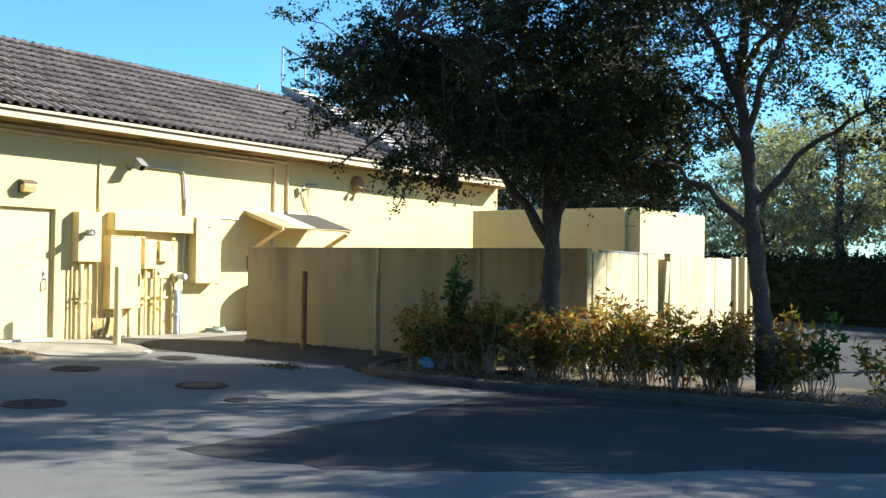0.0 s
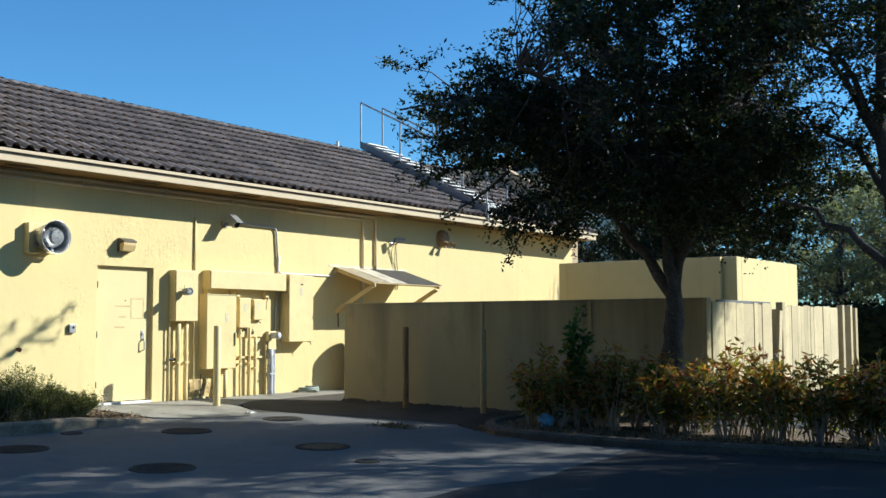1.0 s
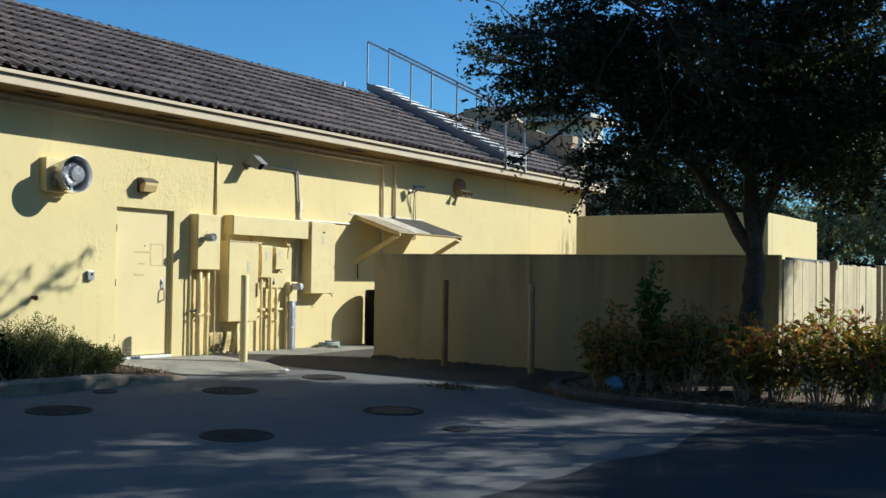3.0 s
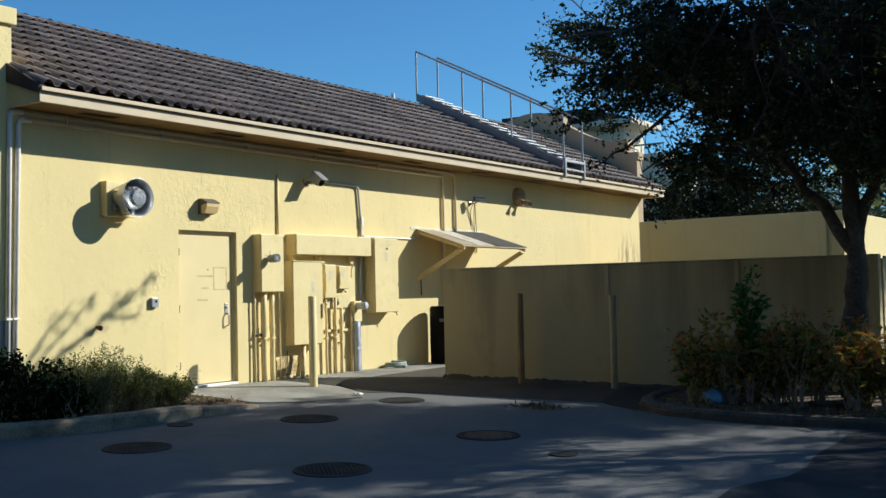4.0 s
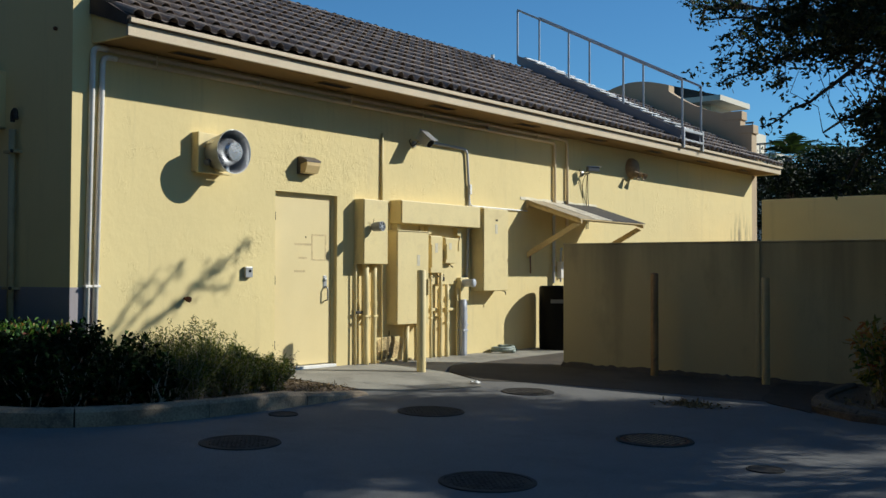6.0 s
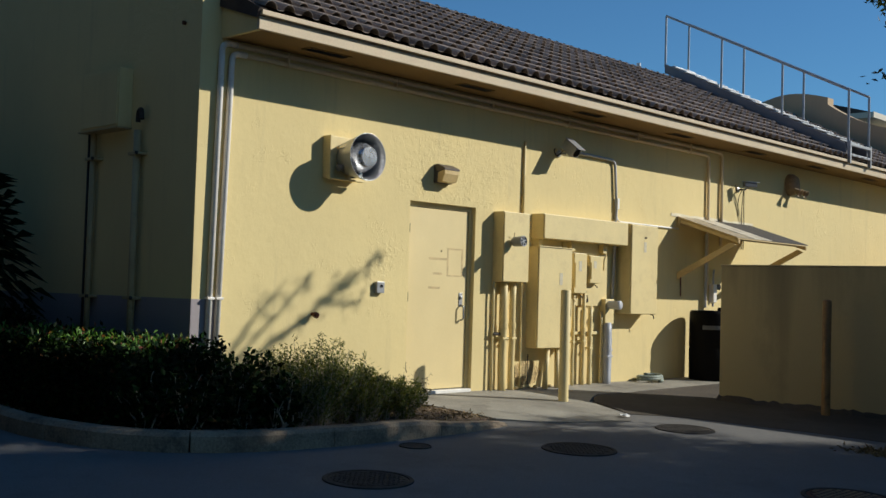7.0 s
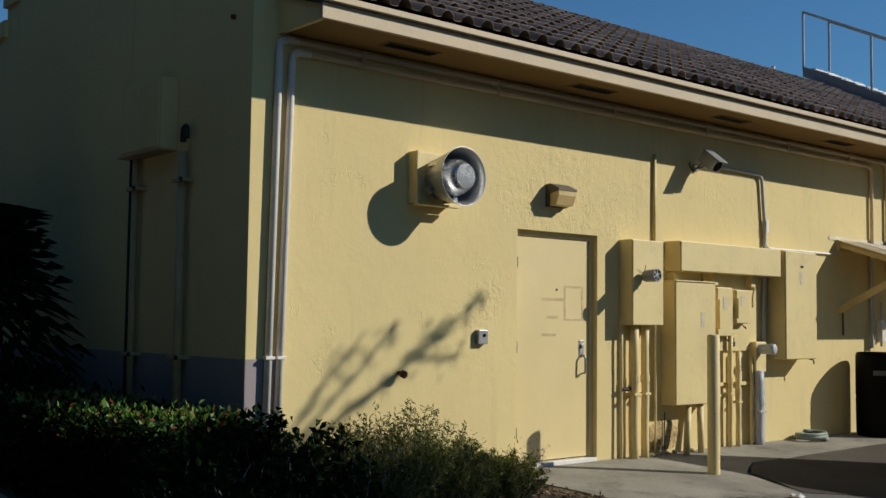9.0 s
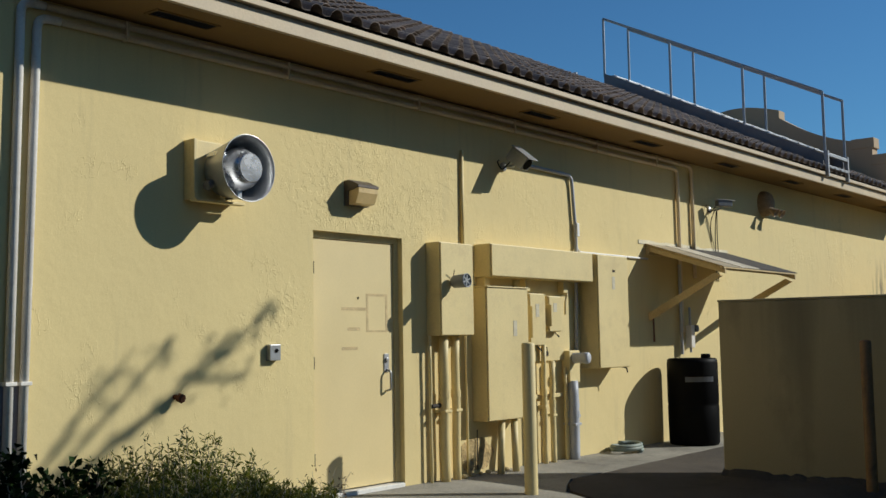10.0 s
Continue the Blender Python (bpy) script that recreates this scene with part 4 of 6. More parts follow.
for a in range(0, 180, 60):
    bm = boxed(-0.004, 0.004, -0.057, 0.057, -0.005, 0.005)
    d = Vector(AX).normalized()
    bmesh.ops.transform(bm, matrix=Matrix.Translation(Vector((0.03, -0.02, 0.01)) + d * 0.158) @ d.to_track_quat("X", "Z").to_matrix().to_4x4() @ Matrix.Rotation(radians(a + 20), 4, "X"), verts=bm.verts)
    part("guard_bar", bm, "grey_metal", spot)
part("spring", tube(bmesh.new(), [(0.02, 0, 0.06), (0.05, -0.02, 0.12)], 0.004, 6), "rust", spot)
trough = cabinet("cable_trough", "long yellow sheet metal wiring trough", 10.55, 12.38, 1.85, 2.165, 0.21)
for y in (10.62, 11.3, 12.0):
    part("stand_off", boxed(0.0, 0.1, y - 11.465 - 0.04, y - 11.465 + 0.04, -0.12, 0, 0.003), "paint", trough)
panel = cabinet("breaker_panel", "tall yellow painted breaker cabinet with a faded sticker", 10.48, 11.16, 0.48, 1.745, 0.195, 0.0, 0.0, 0.012)
part("sticker", boxed(0.196, 0.198, 0.08, 0.14, 0.80, 0.95), "label", panel)
part("latch", boxed(0.195, 0.22, 0.30, 0.325, 0.40, 0.62, 0.004), "paint", panel)
board = thing("backing_board", "yellow painted plywood board behind the switches", "board", at=(WALL, 11.67, 1.02))
part("board", boxed(0.0, 0.028, -0.50, 0.49, 0.0, 0.83, 0.004), "paint", board)
for y0, y1, z0, z1, d, hz in ((11.30, 11.58, 1.18, 1.71, 0.12, 1.36), (11.66, 11.90, 1.32, 1.69, 0.11, 1.52)):
    sw = cabinet("disconnect_switch", "yellow painted disconnect switch with a side lever", y0, y1, z0, z1, d, 0.03)
    part("sticker", boxed(d + 0.001, d + 0.003, -0.04, 0.02, (z1 - z0) * 0.55, (z1 - z0) * 0.8), "label", sw)
    part("lever", boxed(d * 0.4, d + 0.05, (y0 - y1) / 2 - 0.035, (y0 - y1) / 2 - 0.012, (z1 - z0) * 0.15, (z1 - z0) * 0.75, 0.005), "paint", sw)
    part("hasp", tube(bmesh.new(), bend([(d, -0.02, -0.01), (d + 0.02, -0.02, -0.03), (d + 0.02, 0.03, -0.06), (d, 0.03, -0.03)], 0.02), 0.006, 6), "iron", sw)
side_lever = thing("switch_handle", "crooked painted switch handle beside the switch box", "handle", at=(WALL, 12.0, 1.62))
part("bar", tube(bmesh.new(), bend([(0.02, 0.02, 0.1), (0.10, 0.03, 0.11), (0.10, -0.02, 0.0), (0.10, -0.02, -0.12)], 0.03), 0.012, 8), "paint", side_lever)
for y in (11.22, 11.62):
    padlock = thing("padlock", "small rusty padlock hanging from the switch", "padlock", "padlocks", at=(WALL + 0.03, y + 0.09, 1.10))
    part("body", boxed(-0.012, 0.012, -0.022, 0.022, -0.03, 0.02, 0.004), "iron", padlock)
    part("shackle", tube(bmesh.new(), bend([(0, -0.014, 0.02), (0, -0.014, 0.06), (0, 0.014, 0.06), (0, 0.014, 0.02)], 0.014), 0.004, 6), "iron", padlock)
box_three = cabinet("meter_cabinet", "deep yellow painted metal cabinet with a small label", 12.42, 13.07, 0.92, 2.155, 0.245)
part("sticker", boxed(0.246, 0.248, -0.03, 0.03, 0.86, 1.0), "label", box_three)
part("nameplate", boxed(0.246, 0.248, -0.02, 0.04, 1.05, 1.075), "iron", box_three)
part("latch_chain", tube(bmesh.new(), bend([(0.2, 0.22, 0.0), (0.22, 0.28, -0.01), (0.22, 0.29, -0.06)], 0.02), 0.008, 6), "iron", box_three)
meter = thing("meter", "grey round meter can on a tan socket box", "meter", at=(WALL, 12.14, 0.9))
part("socket", boxed(0.0, 0.10, -0.10, 0.10, -0.12, 0.22, 0.01), "paint", meter)
part("can", lathe(bmesh.new(), (0.10, -0.02, 0.14), (1, 0.15, 0), [(0, 0.055), (0.12, 0.055), (0.13, 0.06), (0.17, 0.06), (0.18, 0.05), (0.18, 0)], 24), "pvc", meter, "grey plastic meter can", True)

# pipes below the gear
PIPES = ((9.80, 0.0, 1.29, 0.014, "paint"), (9.96, 0.0, 1.30, 0.045, "paint"), (10.13, 0.0, 1.30, 0.040, "paint"), (10.33, 0.0, 1.9, 0.012, "paint"),
         (11.38, 0.0, 1.18, 0.022, "paint"), (11.60, 0.0, 1.20, 0.026, "paint"), (11.74, 0.0, 1.02, 0.03, "paint"), (12.10, 0.0, 0.8, 0.055, "pvc"), (12.22, 0.0, 0.95, 0.022, "pvc"), (12.01, 0.0, 0.95, 0.018, "paint"))
for y, z0, z1, r, m in PIPES:
    p = thing("riser_pipe", "yellow painted riser pipe on the wall" if m == "paint" else "grey plastic riser pipe on the wall", "pipe", "riser pipes", at=(WALL + r + 0.04, y, z0 - 0.08))
    wob = [(0.003 * math.sin(k * 1.7 + y * 9), 0.003 * math.sin(k * 2.3 + y * 5), (z1 - z0 + 0.08) * k / 6) for k in range(7)]
    part("pipe", tube(bmesh.new(), wob, r, 12), m, p, smooth=True)
    if r > 0.02:
        part("coupling", tube(bmesh.new(), [(0.0, 0.0, 0.62 * z1), (0.0, 0.0, 0.62 * z1 + 0.07)], r * 1.16, 12), m, p)
        part("strap", boxed(-r - 0.04, r + 0.004, -r - 0.006, r + 0.006, 0.52 * z1, 0.52 * z1 + 0.025, 0.004), m, p)
for y, lean in ((10.78, 0.10), (10.98, 0.05)):
    p = thing("leaning_pipe", "yellow pipe stub slanting from under the breaker cabinet", "pipe", "slanting pipes", at=(WALL + 0.12, y - lean, -0.05))
    part("pipe", tube(bmesh.new(), [(0.05, 0, 0), (0.0, lean, 0.55)], 0.035, 12), "paint", p, smooth=True)
rail = thing("pipe_rail", "yellow horizontal strut across the riser pipes", "strut", at=(WALL, 11.7, 0.66))
part("strut", boxed(0.0, 0.035, -0.5, 0.55, -0.02, 0.02, 0.004), "paint", rail)
valve = thing("gas_valve", "small rusty valve low between the pipes", "valve", at=(WALL + 0.06, 9.86, 0.66))
part("body", lathe(bmesh.new(), (0, -0.06, 0), (0, 1, 0), [(0, 0.0), (0, 0.02), (0.12, 0.022), (0.12, 0)], 10), "iron", valve)
rubble = thing("broken_stucco", "broken patch of stucco and loose wires at the wall foot", "rubble", at=(WALL, 10.62, 0.0))
rng = np.random.default_rng(5)
for k in range(6):
    bm = bmesh.new()
    bmesh.ops.create_icosphere(bm, subdivisions=2, radius=0.035 * (0.6 + 0.6 * rng.random()))
    for v in bm.verts:
        v.co *= 1 + 0.35 * noise.noise(v.co * 14 + Vector((k, k, k)))
        v.co.z *= 0.7
    o = Vector((0.05 + 0.05 * rng.random(), -0.4 + 0.14 * k, -0.005))
    bmesh.ops.translate(bm, vec=o, verts=bm.verts)
    part("lump", bm, "stucco_fence", rubble)
bm = bmesh.new()
edge_ = []
for k in range(28):
    a = 2 * math.pi * k / 28
    w = 1 + 0.28 * noise.noise(Vector((math.cos(a) * 1.7, math.sin(a) * 1.7, 4.0)))
    edge_.append((-0.12 + 0.27 * w * math.cos(a), 0.17 + 0.165 * w * math.sin(a)))
inner = [bm.verts.new((0.012 + 0.008 * noise.noise(Vector((y, z, 2)) * 11), -0.12 + (y + 0.12) * 0.7, 0.17 + (z - 0.17) * 0.7)) for y, z in edge_]
outer = [bm.verts.new((0.002, y, z)) for y, z in edge_]
for k in range(28):
    bm.faces.new((outer[k], outer[(k + 1) % 28], inner[(k + 1) % 28], inner[k]))
bm.faces.new(inner)
part("bare_patch", bm, "rough_patch", rubble, "rough broken stucco patch")
part("wire", tube(bmesh.new(), bend([(0.02, -0.1, 0.02), (0.03, -0.12, 0.2), (0.02, -0.1, 0.4)], 0.08), 0.006, 6), "iron", rubble)
coil = thing("hose_coil", "grey coiled hose lying at the wall foot", "hose", at=(-14.80, 13.0, apron_top(-14.8, 13.0) + 0.014))
pts = [(0.16 * math.cos(a / 10 * math.pi) * (1 - 0.003 * a), 0.20 * math.sin(a / 10 * math.pi), 0.022 + 0.0014 * a) for a in range(0, 50)]
part("hose", tube(bmesh.new(), pts, 0.024, 8), "hose", coil, smooth=True)

# ---- lean-to canopy ----
canopy = thing("lean_to_canopy", "small wooden lean-to canopy with patched sheet roofing", "canopy", at=(WALL, 15.1, 2.37))
CD, CW0, CW1, DROP = 0.97, -1.15, 1.03, -0.33
def canopy_sheet(u0, u1, lift, t):
    """A sloping sheet between two places along the canopy."""
    bm = bmesh.new()
    prism(bm, [(0.0, lift), (CD + 0.03, DROP + lift), (CD + 0.03, DROP + lift - t), (0.0, lift - t)], u0, u1)
    return bm
part("roof_board", canopy_sheet(CW0, CW1, 0.0, 0.014), "wood", canopy)
part("metal_sheet", canopy_sheet(CW0 - 0.02, -0.62, 0.010, 0.006), "sheet", canopy, "dull stained metal sheet")
part("metal_sheet", canopy_sheet(-0.66, -0.12, 0.016, 0.006), "white_sheet", canopy, "whitish weathered metal sheet")
part("felt_sheet", canopy_sheet(-0.12, CW1 + 0.02, 0.014, 0.010), "felt", canopy, "dark roofing felt")
for u in (CW0 + 0.02, CW1 - 0.06):
    part("rafter", canopy_sheet(u, u + 0.04, -0.022, 0.055), "wood", canopy)
    bm = bmesh.new()
    prism(bm, [(0.0, -0.93), (0.0, -0.83), (CD - 0.10, DROP - 0.06), (CD - 0.02, DROP - 0.10)], u, u + 0.045)
    part("brace", bm, "wood", canopy)
part("hanging_rod", tube(bmesh.new(), [(0.05, CW0 + 0.04, -0.86), (0.05, CW0 + 0.05, -1.18)], 0.012, 8), "rust", canopy)
part("ledger", boxed(0.0, 0.04, CW0, CW1, -0.13, -0.03, 0.004), "wood", canopy)
part("front_strip", boxed(CD - 0.03, CD - 0.005, CW0, CW1, DROP - 0.03, DROP - 0.005, 0.003), "wood", canopy)
bm = bmesh.new()
for k in range(26):
    u = CW0 - 0.18 + 0.095 * k
    h0 = 0.045 + 0.03 * noise.noise(Vector((k * 0.31, 3.0, 0)))
    box(bm, 0.0, 0.008, u, u + 0.0951, 0.0, h0)
part("flashing", bm, "plaster", canopy, "ragged band of pale patching plaster")
gauge = thing("pressure_gauge", "white regulator and pipes above the tank", "gauge", at=(WALL, 14.85, 1.25))
part("body", boxed(0.06, 0.14, -0.05, 0.05, -0.14, 0.14, 0.012), "pipe_paint", gauge)
part("pipe", tube(bmesh.new(), bend([(0.06, -0.16, -0.22), (0.06, -0.16, 0.9)], 0.05), 0.02, 8), "pvc", gauge)
part("pipe", tube(bmesh.new(), bend([(0.1, 0.0, -0.2), (0.1, 0.0, 0.3), (0.02, 0.16, 0.36)], 0.05), 0.015, 8), "pvc", gauge)
part("dial", lathe(bmesh.new(), (0.12, 0.1, 0.1), (1, 0, 0), [(0, 0.045), (0.03, 0.045), (0.03, 0)], 16), "dark_metal", gauge)
tank = thing("oil_tank", "black plastic waste oil drum with a grey strap label", "tank", at=(-14.60, 14.26, apron_top(-14.60, 14.26) + 0.013))
part("drum", lathe(bmesh.new(), (0, 0, 0), (0, 0, 1), [(0, 0), (0, 0.28), (0.03, 0.295), (0.45, 0.30), (0.47, 0.293), (0.49, 0.30), (0.96, 0.298), (1.0, 0.29), (1.015, 0.27), (1.02, 0.0)], 36), "black", tank, "", True)
part("lid", lathe(bmesh.new(), (0.17, 0.02, 1.005), (0, 0, 1), [(0, 0.055), (0.05, 0.055), (0.06, 0.048), (0.06, 0)], 18), "black", tank)
bm = bmesh.new()
ring = []
for k in range(9):
    a = radians(-80 + 8.5 * k)
    ring.append([bm.verts.new((0.303 * math.cos(a), 0.303 * math.sin(a), z)) for z in (0.74, 0.80)])
for r0, r1 in zip(ring, ring[1:]):
    bm.faces.new((r0[0], r1[0], r1[1], r0[1]))
bmesh.ops.solidify(bm, geom=bm.faces[:], thickness=-0.004)
part("label_band", bm, "spot_metal", tank, "grey label band")

# ---- bollards ----
def bollard(x, y, top, label, r=0.057, material="paint"):
    z = height(x, y)
    b = thing("bollard", label, "bollard", "bollards", at=(x, y, z))
    h = top - z
    part("post", lathe(bmesh.new(), (0, 0, -0.1), (0, 0, 1), [(0, r), (h + 0.08, r), (h + 0.09, r * 0.9), (h + 0.097, r * 0.5), (h + 0.1, 0)], 20), material, b, smooth=True)
    return b


bollard(-14.0, 9.985, 1.22, "scuffed yellow steel bollard on the concrete apron", 0.058)
bollard(-11.88, 12.2, 1.19, "rusty brown steel bollard in front of the enclosure wall", 0.05, "rusty_tan")
bollard(-10.47, 12.40, 1.14, "pale tan steel bollard in front of the enclosure wall", 0.05, "tan_paint")

# ---- bin enclosure: front wall and gates ----
FA, FB = Vector((-13.335, 12.32, 0)), Vector((-7.07, 13.17, 0))
along = (FB - FA).normalized()
across = Vector((-along.y, along.x, 0))
LF = (FB - FA).length
enclosure = thing("enclosure_wall", "shaded tan concrete panel wall of a bin enclosure", "wall", kind="structure", at=FA)
turn = Matrix((along, across, Vector((0, 0, 1)))).transposed().to_4x4()
enclosure.matrix_basis = Matrix.Translation(FA) @ turn
seams = [0.0, 2.68, 4.55, LF]
for a, b in zip(seams, seams[1:]):
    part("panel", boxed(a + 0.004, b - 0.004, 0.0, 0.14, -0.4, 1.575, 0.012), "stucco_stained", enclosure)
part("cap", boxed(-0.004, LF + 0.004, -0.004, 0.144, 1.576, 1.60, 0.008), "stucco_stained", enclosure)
for s in seams[1:3]:
    part("seam_rib", boxed(s - 0.03, s + 0.03, -0.018, -0.001, -0.4, 1.574, 0.006), "stucco_fence", enclosure)
rng = np.random.default_rng(17)
bm = bmesh.new()
prev = None
for k in range(120):
    u = LF * k / 119
    p = FA + along * u
    z = max(height(p.x, p.y), apron_top(p.x, p.y)) + 0.01
    h0 = 0.035 + 0.05 * max(0.0, noise.noise(Vector((u * 2.3, 1.0, 0)))) + 0.03 * rng.random()
    w0 = 0.10 + 0.10 * max(0.0, noise.noise(Vector((u * 1.1, 5.0, 0))))
    ring = [bm.verts.new(p + across * 0.01 + Vector((0, 0, z + h0))), bm.verts.new(p - across * w0 * 0.4 + Vector((0, 0, z + h0 * 0.7))), bm.verts.new(p - across * w0 + Vector((0, 0, z - 0.01)))]
    if prev:
        for i in range(2):
            bm.faces.new((prev[i], ring[i], ring[i + 1], prev[i + 1]))
    prev = ring
tagged(part("soil_drift", bm, "shade_stained_asphalt"), "dark drift of dirt along the enclosure foot", "soil", kind="stuff")
side_wall = thing("enclosure_side", "tan concrete corner post of the bin enclosure", "post", at=(-7.07, 13.2, 0))
part("post", boxed(-0.12, 0.05, -0.02, 0.14, -0.4, 1.60, 0.01), "stucco_fence", side_wall)


def gate(y0, y1, tilt, label):
    """A gate leaf: a steel frame clad with upright boards of uneven width and height."""
    g = thing("gate", label, "gate", "enclosure gates", at=(-7.0, y0, -0.12))
    g.rotation_euler = (0, 0, radians(tilt))
    L = y1 - y0
    part("wheel_foot", boxed(-0.08, -0.03, L - 0.12, L - 0.05, -0.03, 0.16), "dark_metal", g)
    part("rail", boxed(-0.08, -0.03, 0, L, 0.25, 0.31), "dark_metal", g)
    part("rail", boxed(-0.08, -0.03, 0, L, 1.35, 1.41), "dark_metal", g)
    part("stile", boxed(-0.08, -0.03, 0, 0.05, 0.15, 1.5), "dark_metal", g)
    part("stile", boxed(-0.08, -0.03, L - 0.05, L, 0.15, 1.5), "dark_metal", g)
    r = random.Random(int(y0 * 10))
    y = 0.0
    while y < L - 0.05:
        w = min(r.choice((0.15, 0.2, 0.3, 0.45)), L - y)
        x = r.uniform(-0.006, 0.008)
        part("board", boxed(x - 0.028, x, y + 0.001, y + w - 0.003, 0.06 + r.uniform(0, 0.03), 1.66 + r.uniform(-0.015, 0.015), 0.004), "board", g)
        y += w
    return g


gate(13.36, 15.85, -1.2, "sunlit pale board gate of the bin enclosure")
gate(16.62, 19.85, 0.6, "sunlit pale board gate of the bin enclosure")
bm = boxed(-0.03, 0.0, -0.07, 0.07, 0.0, 1.45, 0.004)
bmesh.ops.transform(bm, matrix=pose(0, 2.72, 0.12, -7, 0, 0), verts=bm.verts)
part("broken_board", bm, "board", bpy.data.objects["gate"], "loose leaning board")
part("top_rail", boxed(-0.075, -0.032, 0.3, 2.49, 1.60, 1.70, 0.004), "dark_metal", bpy.data.objects["gate"])
for y in (16.48, 20.05, 20.6):
    post = thing("gate_post", "pale square gate post", "post", "gate posts", at=(-7.03, y, -0.1))
    part("post", boxed(-0.06, 0.06, -0.07, 0.07, -0.2, 1.69, 0.01), "board", post)
part_back = thing("enclosure_back", "tan block wall behind the gates", "wall", kind="structure", at=(-7.0, 21.0, 0))
part("panel", boxed(-5.5, 0.0, 0.0, 0.15, -0.3, 1.55, 0.01), "stucco_fence", part_back)

# ---- tall service block ----
block = thing("service_block", "plain tan stucco service yard block with a flat top", "outbuilding", at=(-11.2, 22.0, -0.3))
def rel(x0, x1, y0, y1, z0, z1, b=0.01):
    return boxed(x0 + 11.2, x1 + 11.2, y0 - 22.0, y1 - 22.0, z0 + 0.3, z1 + 0.3, b)
part("front_wall", rel(-13.46, -9.52, 20.1, 20.35, -0.3, 2.67), "stucco", block)
part("corner_pier", rel(-9.515, -9.2, 20.22, 20.5, -0.3, 2.67), "stucco", block)
part("side_wall", rel(-9.45, -9.2, 20.505, 24.2, -0.3, 2.67), "stucco", block)
part("rear_wall", rel(-13.36, -9.455, 23.95, 24.2, -0.3, 2.67), "stucco", block)
part("side_wall", rel(-13.36, -13.11, 20.355, 23.945, -0.3, 2.67), "stucco", block)
part("flat_roof", rel(-13.1, -9.46, 20.36, 23.94, 2.3, 2.4), "concrete", block)

# ---- stair on the roof ----
stair = thing("roof_stair", "grey metal access stair with handrails lying up the roof", "stair", at=(-14.35, 18.85, 3.72))
NY, FY = -0.43, 0.43
def on_slope(s, lift, y):
    """A place s metres up the slope from the eave, lift above the tiles."""
    return Vector((-math.cos(SLOPE) * s - math.sin(SLOPE) * 0, y, math.sin(SLOPE) * s + lift))
TOP = 4.22
for y in (NY, FY):
    bm = bmesh.new()
    a, b = on_slope(0.05, 0.05, 0), on_slope(TOP, 0.05, 0)
    prism(bm, [(a.x, a.z - 0.02), (b.x, b.z - 0.02), (b.x, b.z + 0.16), (a.x, a.z + 0.16)], y - 0.02, y + 0.02)
    part("stringer", bm, "dark_metal", stair)
    part("top_rail", tube(bmesh.new(), [on_slope(0.02, 1.17, y), on_slope(TOP, 1.18, y)], 0.022, 8), "grey_metal", stair)
    for k in range(4):
        s = 0.02 + (TOP - 0.02) * k / 3
        part("post", tube(bmesh.new(), [on_slope(s, 0.14, y), on_slope(s, 1.175, y)], 0.021, 8), "grey_metal", stair)
    part("foot", boxed(-0.02, 0.035, y - 0.025, y + 0.025, -0.12, 0.28, 0.004), "grey_metal", stair)
part("foot_bar", boxed(-0.015, 0.03, NY, FY, 0.20, 0.25, 0.004), "grey_metal", stair)
part("foot_bar", boxed(-0.015, 0.03, NY, FY, 0.02, 0.06, 0.004), "grey_metal", stair)
for k in range(15):
    p = on_slope(0.3 + (TOP - 0.4) * k / 14, 0.19, 0)
    part("tread", boxed(p.x - 0.1, p.x + 0.1, NY + 0.02, FY - 0.02, p.z - 0.015, p.z + 0.012, 0.003), "grey_metal", stair)
vent_pipe = thing("roof_vent_pipe", "short white vent pipe behind the ridge", "pipe", at=(-18.3, 17.75, 5.3))
part("pipe", tube(bmesh.new(), [(0, 0, 0), (0, 0, 0.45)], 0.04, 10), "white", vent_pipe)

# ---- things on the shaded gable ----
gbox = thing("wall_cabinet", "painted metal cabinet high on the shaded wall", "electrical box", at=(-16.42, Y0, 2.71))
part("body", boxed(-0.54, 0.22, -0.15, 0.0, 0.0, 0.60, 0.008), "stucco", gbox)
part("cover", boxed(-0.52, 0.20, -0.165, -0.151, 0.02, 0.58, 0.006), "stucco", gbox)
part("bottom_flange", boxed(-0.57, 0.23, -0.17, 0.0, -0.018, -0.002, 0.003), "tan_paint", gbox)
for x, z1, pr in ((-16.94, 2.71, 0.013), (-16.84, 2.71, 0.030), (-15.97, 2.66, 0.036)):
    p = thing("gable_pipe", "pipe down the shaded wall, in a tone darkened for shade", "pipe", "gable pipes", at=(x, Y0 - 0.06, -0.1))
    # thick pipes take a darker tan than the wall to deepen their shade
    part("pipe", tube(bmesh.new(), [(0, 0, 0), (0, 0, z1 + 0.1)], pr, 12), "iron" if pr < 0.02 else "tan_paint", p, smooth=True)
    for z in (1.0, 2.43) if pr > 0.02 else ():
        part("strap", boxed(-0.10, 0.10, -0.045, 0.06, z + 0.08, z + 0.11, 0.004), "tan_paint", p)
        part("bolt", lathe(bmesh.new(), (0.085, -0.045, z + 0.095), (0, -1, 0), [(0, 0.018), (0.02, 0.018), (0.02, 0)], 8), "iron", p)
hook = thing("weatherhead", "dark bent pipe end above the straps", "pipe", at=(-15.90, Y0 - 0.06, 2.74))
part("bend", tube(bmesh.new(), bend([(-0.07, 0, 0.0), (-0.07, 0.0, 0.1), (0.0, -0.01, 0.13), (0.03, -0.02, 0.02)], 0.05), 0.025, 8), "iron", hook)
nail = thing("wall_anchor", "small rusty anchor stain on the gable", "anchor", at=(-15.28, Y0, 3.64))
